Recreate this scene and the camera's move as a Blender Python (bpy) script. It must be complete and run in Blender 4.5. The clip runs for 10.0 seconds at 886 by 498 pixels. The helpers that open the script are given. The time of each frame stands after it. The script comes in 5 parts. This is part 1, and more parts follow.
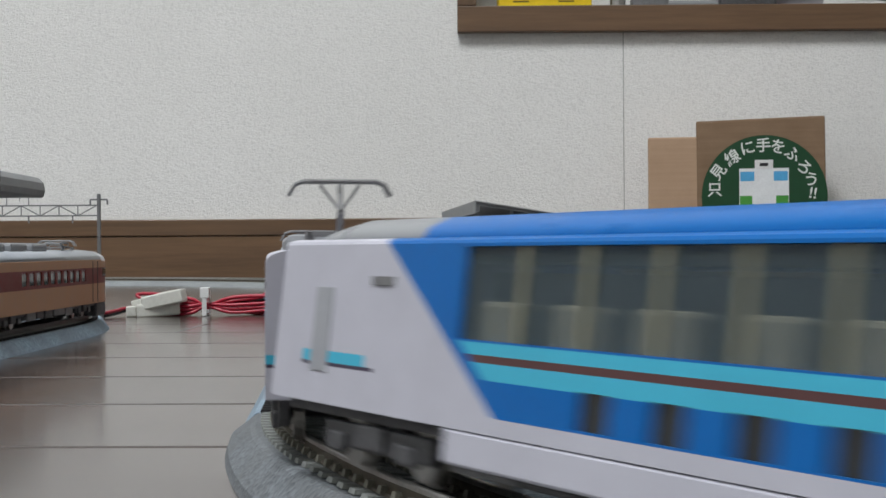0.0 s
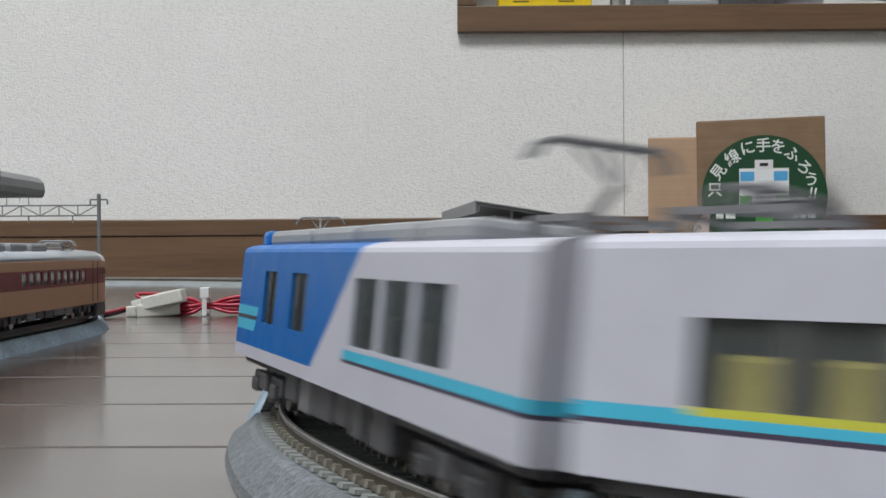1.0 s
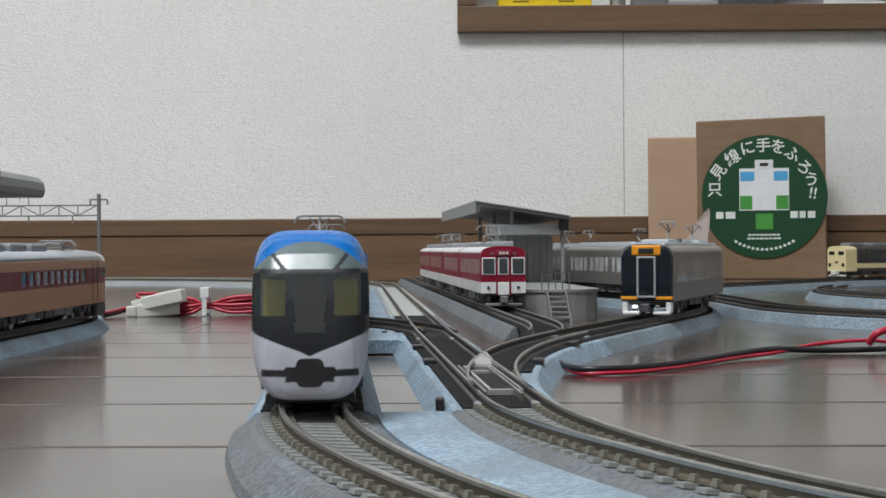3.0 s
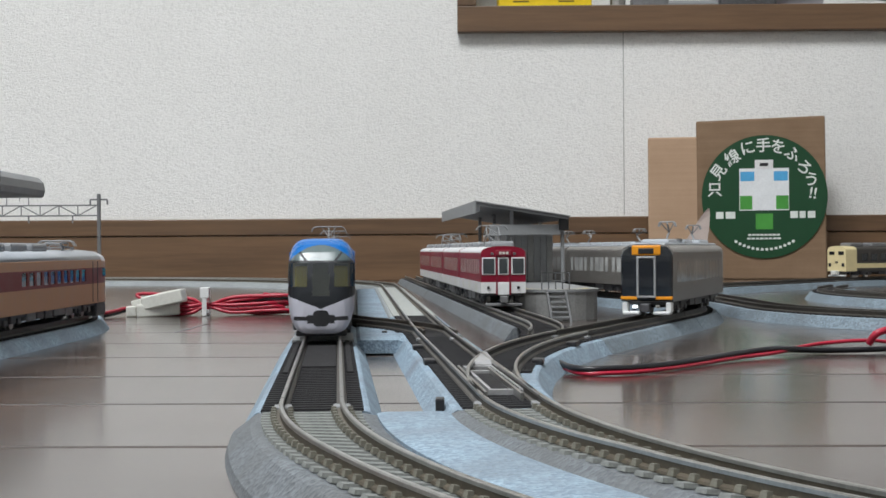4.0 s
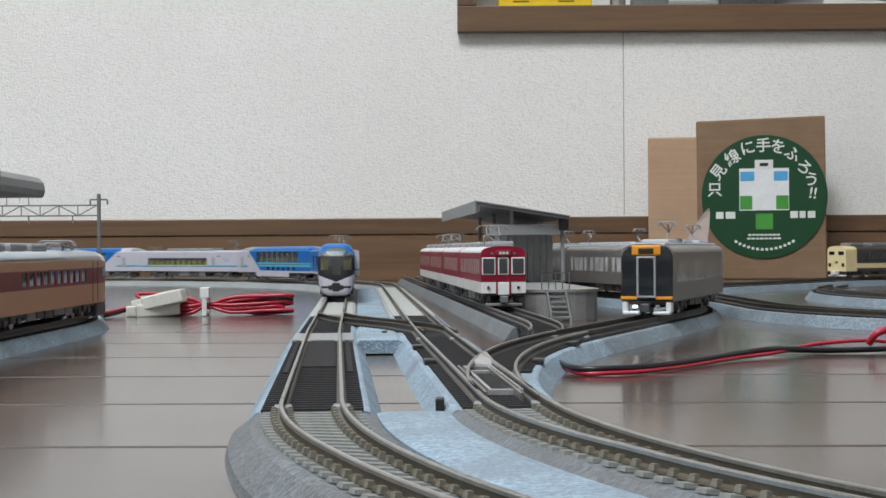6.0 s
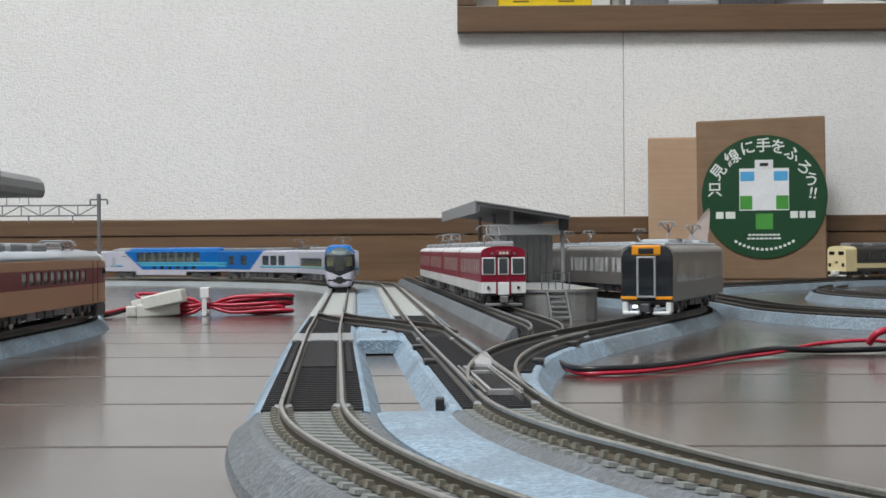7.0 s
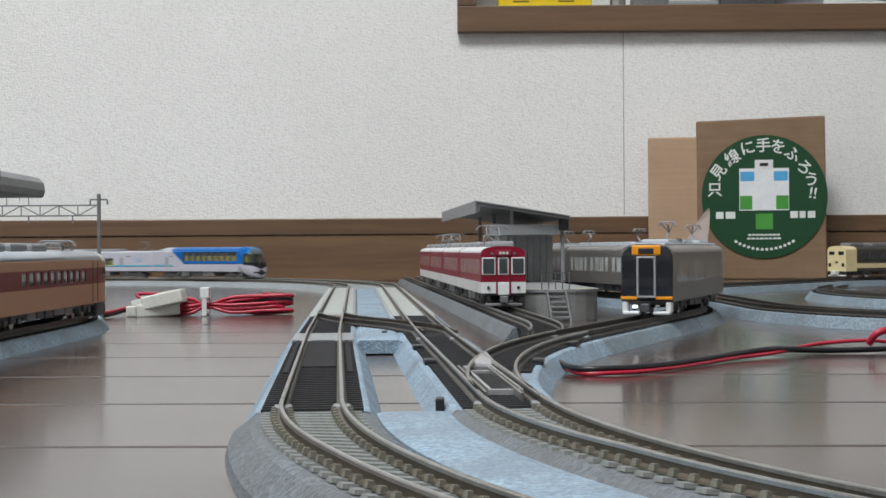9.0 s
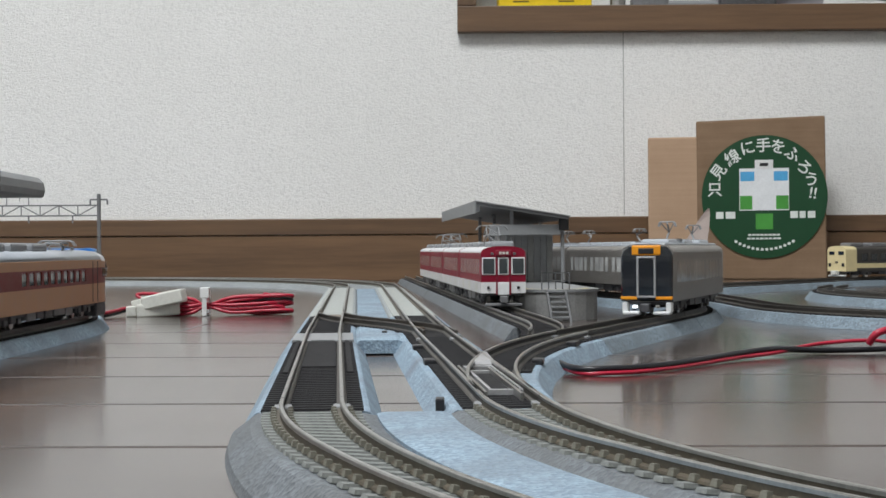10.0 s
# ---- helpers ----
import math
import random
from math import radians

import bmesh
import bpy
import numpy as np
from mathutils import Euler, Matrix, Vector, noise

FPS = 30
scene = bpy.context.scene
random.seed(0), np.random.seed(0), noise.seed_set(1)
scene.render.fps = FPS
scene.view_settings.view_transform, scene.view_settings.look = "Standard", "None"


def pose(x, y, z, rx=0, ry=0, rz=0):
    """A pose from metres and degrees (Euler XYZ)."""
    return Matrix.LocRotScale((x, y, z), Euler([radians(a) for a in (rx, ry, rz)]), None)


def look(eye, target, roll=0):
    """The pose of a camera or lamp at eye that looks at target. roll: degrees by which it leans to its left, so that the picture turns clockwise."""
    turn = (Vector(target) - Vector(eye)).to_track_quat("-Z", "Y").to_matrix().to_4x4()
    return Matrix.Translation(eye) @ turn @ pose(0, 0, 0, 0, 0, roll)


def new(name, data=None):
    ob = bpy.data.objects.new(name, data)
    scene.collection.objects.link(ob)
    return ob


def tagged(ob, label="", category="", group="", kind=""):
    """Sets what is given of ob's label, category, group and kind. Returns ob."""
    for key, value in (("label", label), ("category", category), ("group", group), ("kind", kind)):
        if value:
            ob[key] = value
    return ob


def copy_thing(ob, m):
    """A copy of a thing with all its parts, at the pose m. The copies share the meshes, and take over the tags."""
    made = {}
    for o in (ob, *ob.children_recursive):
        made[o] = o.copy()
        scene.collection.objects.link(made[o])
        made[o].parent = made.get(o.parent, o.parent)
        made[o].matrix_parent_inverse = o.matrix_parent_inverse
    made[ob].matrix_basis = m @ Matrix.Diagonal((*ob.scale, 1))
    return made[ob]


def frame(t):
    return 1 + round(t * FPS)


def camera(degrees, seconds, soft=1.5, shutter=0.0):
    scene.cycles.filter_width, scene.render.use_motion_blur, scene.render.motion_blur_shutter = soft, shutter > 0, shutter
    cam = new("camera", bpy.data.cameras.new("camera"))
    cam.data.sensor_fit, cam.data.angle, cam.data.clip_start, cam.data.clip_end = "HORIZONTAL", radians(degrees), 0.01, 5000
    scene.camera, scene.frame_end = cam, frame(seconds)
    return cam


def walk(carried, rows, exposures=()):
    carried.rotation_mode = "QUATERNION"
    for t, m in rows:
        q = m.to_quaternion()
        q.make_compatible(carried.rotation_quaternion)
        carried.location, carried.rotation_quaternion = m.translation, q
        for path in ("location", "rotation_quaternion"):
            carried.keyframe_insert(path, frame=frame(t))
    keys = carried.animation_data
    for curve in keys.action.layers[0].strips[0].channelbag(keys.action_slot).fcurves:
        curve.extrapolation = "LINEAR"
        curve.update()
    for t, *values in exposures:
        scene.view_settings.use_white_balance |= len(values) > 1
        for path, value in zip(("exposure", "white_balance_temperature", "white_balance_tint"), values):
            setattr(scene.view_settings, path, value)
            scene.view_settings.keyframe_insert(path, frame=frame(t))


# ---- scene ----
cam = camera(33.98, 10.0, soft=1.6, shutter=0.5)
CAMERA_POSE = look((0, 0, 0.031), (0, 1, 0.031), -0.40)
walk(cam, [(0.0, CAMERA_POSE), (10.0, CAMERA_POSE)], exposures=[(0.0, -0.3), (1.0, -0.2), (1.5, -0.24), (2.0, -0.37), (2.5, -0.27), (3.4, -0.05), (4.5, 0.01), (7.5, -0.03), (10.0, -0.05)])

# ---- light: a daylight-white ceiling lamp in a closed room, and an added fill ----
world = bpy.data.worlds.new("world")
scene.world = world
world.use_nodes = True
world.node_tree.nodes["Background"].inputs[0].default_value = (0.8, 0.9, 1.0, 1)
world.node_tree.nodes["Background"].inputs[1].default_value = 0.02


def area_lamp(name, pose_m, sx, sy, watts, colour):
    data = bpy.data.lights.new(name, "AREA")
    data.shape, data.size, data.size_y, data.energy, data.color = "RECTANGLE", sx, sy, watts, colour
    ob = new(name, data)
    ob.matrix_world = pose_m
    return ob


area_lamp("ceiling_lamp_light", look((-0.5, -0.3, 2.28), (-0.5, -0.3, 0)), 0.9, 0.9, 78, (0.955, 0.98, 1.0))
# added bluish fill from the left; the room has no window there
area_lamp("side_fill_light", look((-2.35, -0.6, 1.3), (0.0, 0.6, 0.3)), 1.5, 1.2, 14, (0.82, 0.91, 1.0))


# ---- materials ----
def srgb(r, g, b):
    f = lambda c: c / 12.92 if c <= 0.04045 else ((c + 0.055) / 1.055) ** 2.4
    return (f(r / 255), f(g / 255), f(b / 255), 1)


class Nodes:
    def __init__(self, name):
        self.mat = bpy.data.materials.new(name)
        self.mat.use_nodes = True
        self.t = self.mat.node_tree
        self.b = self.t.nodes["Principled BSDF"]

    def add(self, kind, **props):
        n = self.t.nodes.new(kind)
        for k, v in props.items():
            setattr(n, k, v)
        return n

    def put(self, socket, v):
        if hasattr(v, "is_linked") or hasattr(v, "links"):
            self.t.links.new(v, socket)
        else:
            socket.default_value = v

    def math(self, op, a, b=0.0):
        n = self.add("ShaderNodeMath", operation=op)
        self.put(n.inputs[0], a)
        self.put(n.inputs[1], b)
        return n.outputs[0]

    def mix(self, fac, a, b):
        n = self.add("ShaderNodeMix", data_type="RGBA")
        self.put(n.inputs[0], fac)
        self.put(n.inputs[6], a)
        self.put(n.inputs[7], b)
        return n.outputs[2]

    def coords(self, which="Object"):
        return self.add("ShaderNodeTexCoord").outputs[which]

    def noise(self, scale, detail=4.0, vec=None, rough=0.6):
        n = self.add("ShaderNodeTexNoise")
        n.inputs["Scale"].default_value = scale
        n.inputs["Detail"].default_value = detail
        n.inputs["Roughness"].default_value = rough
        self.put(n.inputs["Vector"], vec if vec is not None else self.coords())
        return n.outputs[0]

    def ramp(self, v, lo, hi):
        n = self.add("ShaderNodeMapRange")
        self.put(n.inputs[0], v)
        n.inputs[1].default_value, n.inputs[2].default_value = lo, hi
        return n.outputs[0]

    def stretch(self, vec, s):
        n = self.add("ShaderNodeMapping")
        self.put(n.inputs[0], vec)
        n.inputs["Scale"].default_value = s
        return n.outputs[0]

    def bump(self, height, strength, dist):
        n = self.add("ShaderNodeBump")
        n.inputs["Strength"].default_value = strength
        n.inputs["Distance"].default_value = dist
        self.put(n.inputs["Height"], height)
        self.put(self.b.inputs["Normal"], n.outputs[0])


def varied(name, col, col2, scale, rough=0.5, metal=0.0, bump=0.0, dist=0.0002, fine=8.0, vec=None):
    """A surface whose colour wanders between two tones at two scales, with fine relief."""
    m = Nodes(name)
    a = m.noise(scale, 5)
    c = m.noise(scale * fine, 3)
    mixv = m.math("ADD", m.math("MULTIPLY", a, 0.6), m.math("MULTIPLY", c, 0.4))
    m.put(m.b.inputs["Base Color"], m.mix(m.ramp(mixv, 0.35, 0.65), col, col2))
    m.b.inputs["Roughness"].default_value = rough
    m.b.inputs["Metallic"].default_value = metal
    if bump:
        m.bump(c, bump, dist)
    return m.mat


def plastic(name, col, rough=0.4, metal=0.0):
    col2 = tuple(c * 0.86 for c in col[:3]) + (1,)
    return varied(name, col, col2, 90, rough, metal, 0.05, 0.0001)


def livery(name, base, regions, rough=0.32, metal=0.0):
    """Model paint: regions are (colour, [(ax, az, c), ...]) in millimetres: painted where ax*x + az*z > c holds for all."""
    m = Nodes(name)
    sep = m.add("ShaderNodeSeparateXYZ")
    m.put(sep.inputs[0], m.coords())
    x = m.math("MULTIPLY", sep.outputs[0], 1000.0)
    z = m.math("MULTIPLY", sep.outputs[2], 1000.0)
    col = base
    for colour, halves in regions:
        mask = None
        for ax, az, c in halves:
            v = m.math("ADD", m.math("MULTIPLY", x, ax), m.math("MULTIPLY", z, az))
            g = m.math("GREATER_THAN", v, c)
            mask = g if mask is None else m.math("MULTIPLY", mask, g)
        col = m.mix(mask, col, colour)
    dirt = m.ramp(m.noise(160, 5), 0.3, 0.7)
    soiled = m.add("ShaderNodeHueSaturation")
    soiled.inputs["Value"].default_value = 0.9
    m.put(soiled.inputs["Color"], col)
    m.put(m.b.inputs["Base Color"], m.mix(dirt, soiled.outputs[0], col))
    m.put(m.b.inputs["Roughness"], m.math("ADD", m.math("MULTIPLY", dirt, 0.12), rough))
    m.b.inputs["Metallic"].default_value = metal
    m.b.inputs["Specular IOR Level"].default_value = 0.3
    return m.mat


def wallpaper():
    m = Nodes("wallpaper")
    co = m.coords()
    brick = m.noise(640, 3, m.stretch(co, (0.45, 1, 1.0)), 0.65)
    cross = m.noise(700, 2, m.stretch(co, (1.0, 1, 0.4)), 0.5)
    weave = m.math("ADD", m.math("MULTIPLY", brick, 0.65), m.math("MULTIPLY", cross, 0.35))
    big = m.noise(5, 3)
    c1 = m.mix(m.ramp(big, 0.3, 0.7), (0.80, 0.795, 0.775, 1), (0.84, 0.835, 0.82, 1))
    m.put(m.b.inputs["Base Color"], m.mix(m.ramp(weave, 0.34, 0.52), (0.71, 0.705, 0.69, 1), c1))
    m.b.inputs["Roughness"].default_value = 0.85
    m.bump(weave, 0.75, 0.0020)
    return m.mat


def wood(name, dark, light, rough=0.4, along="X", scale=1.0, gloss=0.0):
    m = Nodes(name)
    info = m.add("ShaderNodeObjectInfo")
    off = m.add("ShaderNodeVectorMath", operation="ADD")
    comb = m.add("ShaderNodeCombineXYZ")
    for i in range(3):
        m.put(comb.inputs[i], m.math("MULTIPLY", info.outputs["Random"], 7.3 + i))
    m.put(off.inputs[0], m.coords())
    m.put(off.inputs[1], comb.outputs[0])
    s = {"X": (0.06, 1, 1), "Z": (1, 1, 0.06)}[along]
    v = m.stretch(off.outputs[0], s)
    grain = m.noise(260 * scale, 6, v, 0.65)
    band = m.noise(40 * scale, 3, v)
    mixv = m.math("ADD", m.math("MULTIPLY", grain, 0.55), m.math("MULTIPLY", band, 0.45))
    col = m.mix(m.ramp(mixv, 0.34, 0.66), dark, light)
    tone = m.add("ShaderNodeHueSaturation")
    m.put(tone.inputs["Value"], m.math("ADD", m.math("MULTIPLY", info.outputs["Random"], 0.24), 0.88))
    m.put(tone.inputs["Color"], col)
    m.put(m.b.inputs["Base Color"], tone.outputs[0])
    smear = m.noise(30, 4)
    m.put(m.b.inputs["Roughness"], m.math("ADD", m.math("MULTIPLY", smear, 0.18), rough))
    m.b.inputs["Coat Weight"].default_value = gloss
    m.b.inputs["Coat Roughness"].default_value = 0.12
    m.bump(grain, 0.12, 0.0002)
    return m.mat


def ballast(name, c1, c2, c3):
    m = Nodes(name)
    v = m.add("ShaderNodeTexVoronoi")
    v.inputs["Scale"].default_value = 1500
    m.put(v.inputs["Vector"], m.coords())
    speck = m.noise(1100, 3)
    big = m.noise(45, 4)
    grey = m.mix(m.ramp(v.outputs["Color"], 0.2, 0.8), c1, c2)
    dirty = m.mix(m.ramp(big, 0.42, 0.75), grey, c3)
    m.put(m.b.inputs["Base Color"], m.mix(m.ramp(speck, 0.62, 0.72), dirty, (0.16, 0.17, 0.18, 1)))
    m.b.inputs["Roughness"].default_value = 0.72
    m.bump(v.outputs["Distance"], 0.5, 0.0004)
    return m.mat


def cardboard(name, c1, c2):
    m = Nodes(name)
    flute = m.noise(300, 3, m.stretch(m.coords(), (0.03, 0.03, 1)))
    blot = m.noise(25, 4)
    fibre = m.noise(700, 3)
    mixv = m.math("ADD", m.math("MULTIPLY", flute, 0.35), m.math("ADD", m.math("MULTIPLY", blot, 0.45), m.math("MULTIPLY", fibre, 0.2)))
    m.put(m.b.inputs["Base Color"], m.mix(m.ramp(mixv, 0.35, 0.65), c1, c2))
    m.b.inputs["Roughness"].default_value = 0.85
    m.bump(flute, 0.15, 0.0004)
    return m.mat


def glass_dark(name, col, rough=0.08):
    m = Nodes(name)
    m.put(m.b.inputs["Base Color"], m.mix(m.ramp(m.noise(120, 3), 0.3, 0.7), col, tuple(c * 0.7 for c in col[:3]) + (1,)))
    m.b.inputs["Roughness"].default_value = rough
    m.b.inputs["Coat Weight"].default_value = 0.5
    return m.mat


def glow(name, col, strength):
    m = Nodes(name)
    m.b.inputs["Base Color"].default_value = col
    m.b.inputs["Emission Color"].default_value = col
    m.b.inputs["Emission Strength"].default_value = strength
    return m.mat


M_WALL = wallpaper()
M_PLAIN_WALL = varied("plain_plaster", (0.72, 0.71, 0.68, 1), (0.66, 0.65, 0.62, 1), 6, 0.85)
M_SEAM = plastic("wallpaper_joint", (0.42, 0.42, 0.40, 1), 0.9)
M_FLOOR = wood("glossy_floor_board", (0.034, 0.023, 0.019, 1), (0.066, 0.046, 0.038, 1), 0.13, "X", 0.7, 0.5)
M_GAP = plastic("dark_joint", (0.03, 0.02, 0.015, 1), 0.7)
M_TRIM = wood("brown_trim_wood", (0.10, 0.055, 0.027, 1), (0.18, 0.10, 0.05, 1), 0.38, "X", 0.8, 0.15)
M_TRIM_V = wood("brown_trim_wood_upright", (0.10, 0.055, 0.027, 1), (0.18, 0.10, 0.05, 1), 0.38, "Z", 0.8, 0.15)
M_BALLAST = ballast("blue_grey_ballast", (0.17, 0.235, 0.30, 1), (0.30, 0.40, 0.49, 1), (0.16, 0.195, 0.23, 1))
M_BALLAST_DULL = ballast("dull_blue_ballast", (0.125, 0.165, 0.20, 1), (0.235, 0.30, 0.355, 1), (0.13, 0.155, 0.175, 1))
M_BALLAST_OLD = ballast("grey_ballast", (0.095, 0.105, 0.118, 1), (0.165, 0.185, 0.20, 1), (0.10, 0.105, 0.108, 1))
M_BALLAST_PALE = ballast("pale_grey_ballast", (0.24, 0.26, 0.27, 1), (0.36, 0.39, 0.40, 1), (0.26, 0.275, 0.28, 1))
M_TIE_PALE = varied("pale_concrete_sleeper", (0.30, 0.32, 0.31, 1), (0.40, 0.42, 0.40, 1), 300, 0.6)
M_TIE_DARK = varied("black_brown_sleeper", (0.017, 0.017, 0.018, 1), (0.040, 0.039, 0.041, 1), 400, 0.7, 0, 0.3)
M_TIE_CONC = varied("concrete_sleeper", (0.15, 0.16, 0.155, 1), (0.225, 0.235, 0.22, 1), 300, 0.7, 0, 0.3)
M_TIE_DARK.node_tree.nodes["Principled BSDF"].inputs["Specular IOR Level"].default_value = 0.06
M_CLIP = varied("ochre_rail_clip", (0.10, 0.095, 0.075, 1), (0.16, 0.155, 0.125, 1), 500, 0.6)
M_RAIL_SIDE = varied("weathered_rail_side", (0.045, 0.037, 0.026, 1), (0.085, 0.07, 0.048, 1), 300, 0.55, 0.0)
M_RAIL_TOP = varied("polished_rail_head", (0.33, 0.325, 0.31, 1), (0.48, 0.475, 0.46, 1), 300, 0.3, 0.9)
M_RAIL_DARK = varied("dark_rail", (0.025, 0.022, 0.019, 1), (0.055, 0.048, 0.04, 1), 300, 0.5, 0.0)
M_UNDER = varied("dark_underframe", (0.045, 0.045, 0.05, 1), (0.09, 0.09, 0.095, 1), 250, 0.55, 0, 0.2)
M_UNDER_GREY = varied("grey_underfloor_gear", (0.12, 0.12, 0.125, 1), (0.2, 0.2, 0.205, 1), 250, 0.5)
M_BLACK = plastic("black_plastic", (0.015, 0.015, 0.018, 1), 0.45)
M_STEEL = varied("wheel_steel", (0.35, 0.34, 0.33, 1), (0.5, 0.49, 0.47, 1), 300, 0.3, 0.9)
M_GLASS = glass_dark("smoked_window", (0.055, 0.065, 0.07, 1))
M_GLASS_BLACK = glass_dark("black_windscreen", (0.012, 0.016, 0.022, 1), 0.06)
M_GLASS_PALE = glass_dark("pale_grey_window", (0.66, 0.67, 0.66, 1), 0.15)
M_GLASS_DOME = glass_dark("tinted_dome_glass", (0.12, 0.16, 0.165, 1), 0.25)
M_GLASS_DOME.node_tree.nodes["Principled BSDF"].inputs["Coat Weight"].default_value = 0.0
M_SEAT_YELLOW = plastic("yellow_seat", srgb(176, 165, 78), 0.5)
M_GREY = plastic("grey_plastic", (0.12, 0.123, 0.128, 1), 0.5)
M_GREY_LIGHT = plastic("light_grey_plastic", (0.26, 0.268, 0.275, 1), 0.5)
M_GREY_ROOF = plastic("roof_equipment_grey", (0.27, 0.28, 0.295, 1), 0.45)
M_ROOF_PALE = plastic("pale_blue_grey_roof", (0.40, 0.43, 0.47, 1), 0.35)
M_SILVER = varied("silver_paint", (0.42, 0.42, 0.43, 1), (0.55, 0.55, 0.56, 1), 200, 0.35, 0.5)
M_WHITE = plastic("white_plastic", (0.74, 0.75, 0.75, 1), 0.4)
M_NYLON = plastic("milky_nylon", (0.68, 0.68, 0.63, 1), 0.35)
M_RED_WIRE = plastic("red_wire", (0.42, 0.013, 0.04, 1), 0.35)
M_BLACK_WIRE = plastic("black_wire", (0.012, 0.012, 0.016, 1), 0.38)
M_CARD = cardboard("brown_cardboard", (0.185, 0.115, 0.066, 1), (0.25, 0.163, 0.10, 1))
M_CARD_PALE = cardboard("pale_cardboard", (0.38, 0.25, 0.16, 1), (0.46, 0.315, 0.21, 1))
M_CONC = varied("concrete_grey_platform", (0.22, 0.22, 0.22, 1), (0.31, 0.31, 0.30, 1), 120, 0.65, 0, 0.2)
M_LAMP = glow("white_headlight", (0.9, 0.95, 1.0, 1), 3.0)


# ---- mesh helpers, all in millimetres ----
def part(name, bm, material, parent=None, label="", kind=""):
    bmesh.ops.scale(bm, vec=(0.001,) * 3, verts=bm.verts)
    bmesh.ops.recalc_face_normals(bm, faces=bm.faces)
    me = bpy.data.meshes.new(name)
    bm.to_mesh(me)
    bm.free()
    for m in material if isinstance(material, (list, tuple)) else [material]:
        me.materials.append(m)
    ob = new(name, me)
    ob.parent = parent
    return tagged(ob, label, "", "", kind)


def thing(name, m, label, category, group="", kind=""):
    ob = new(name)
    ob.empty_display_size = 0.01
    ob.matrix_world = m
    return tagged(ob, label, category, group, kind)


def at(x, y, z=0.0, rz=0.0, rx=0.0, ry=0.0):
    return pose(x / 1000, y / 1000, z / 1000, rx, ry, rz)


def box(bm, x0, x1, y0, y1, z0, z1, bevel=0.0):
    r = bmesh.ops.create_cube(bm, size=1.0)
    vs = r["verts"]
    for v in vs:
        v.co = Vector(((x0 + x1) / 2 + v.co.x * (x1 - x0), (y0 + y1) / 2 + v.co.y * (y1 - y0), (z0 + z1) / 2 + v.co.z * (z1 - z0)))
    if bevel:
        es = list({e for v in vs for e in v.link_edges})
        bmesh.ops.bevel(bm, geom=es, offset=bevel, segments=2, affect="EDGES", profile=0.5)
    return bm


def boxes(*rows, bevel=0.0):
    bm = bmesh.new()
    for r in rows:
        box(bm, *r, bevel=bevel)
    return bm


def loft(bm, rings, closed=True, caps=True):
    vs = [[bm.verts.new(p) for p in ring] for ring in rings]
    n = len(vs[0])
    for a, b in zip(vs, vs[1:]):
        for i in range(n if closed else n - 1):
            j = (i + 1) % n
            bm.faces.new((a[i], a[j], b[j], b[i]))
    if caps and closed:
        bm.faces.new(vs[0][::-1])
        bm.faces.new(vs[-1])
    return bm


def tube(bm, pts, r, n=6):
    pts = [Vector(p) for p in pts]
    rings = []
    for i, p in enumerate(pts):
        d = (pts[min(i + 1, len(pts) - 1)] - pts[max(i - 1, 0)]).normalized()
        a = d.cross(Vector((0, 0, 1)))
        if a.length < 0.1:
            a = d.cross(Vector((1, 0, 0)))
        a.normalize()
        b = d.cross(a)
        rings.append([p + r * (math.cos(k * 2 * math.pi / n) * a + math.sin(k * 2 * math.pi / n) * b) for k in range(n)])
    return loft(bm, rings)


def smooth_line(pts, step=6):
    """Catmull-Rom through the given points."""
    P = [Vector(p) for p in pts]
    P = [P[0] * 2 - P[1]] + P + [P[-1] * 2 - P[-2]]
    out = []
    for i in range(1, len(P) - 2):
        for k in range(step):
            t = k / step
            a, b, c, d = P[i - 1:i + 3]
            out.append(0.5 * (2 * b + (c - a) * t + (2 * a - 5 * b + 4 * c - d) * t * t + (3 * b - a - 3 * c + d) * t ** 3))
    return out + [P[-2]]


def shade(ob):
    for p in ob.data.polygons:
        p.use_smooth = True
    return ob


# ---- the room ----
def floor_and_room():
    base = part("floor", boxes((-2400, 2400, -2200, 2000, -20, -1.2)), M_GAP, None, "dark joints under a glossy brown board floor", "structure")
    rng = random.Random(4)
    shared = {}
    turn, width = -2.2, 63.6
    for i in range(-9, 24):
        # boards run along the wall
        y = 291 + i * width
        x = -900 - rng.uniform(0, 600)
        while x < 1100:
            length = rng.choice((900, 1200, 1500))
            if length not in shared:
                bm = boxes((0, length - 0.8, 0.55, width - 0.55, -1.2, 0), bevel=0.7)
                ob = part("floor_board", bm, M_FLOOR, base)
                shared[length] = ob.data
            else:
                ob = new("floor_board", shared[length])
                ob.parent = base
            ob.matrix_local = Matrix.Rotation(radians(turn), 4, "Z") @ at(x, y, 0)
            x += length
    return base


WALL = 1462.0


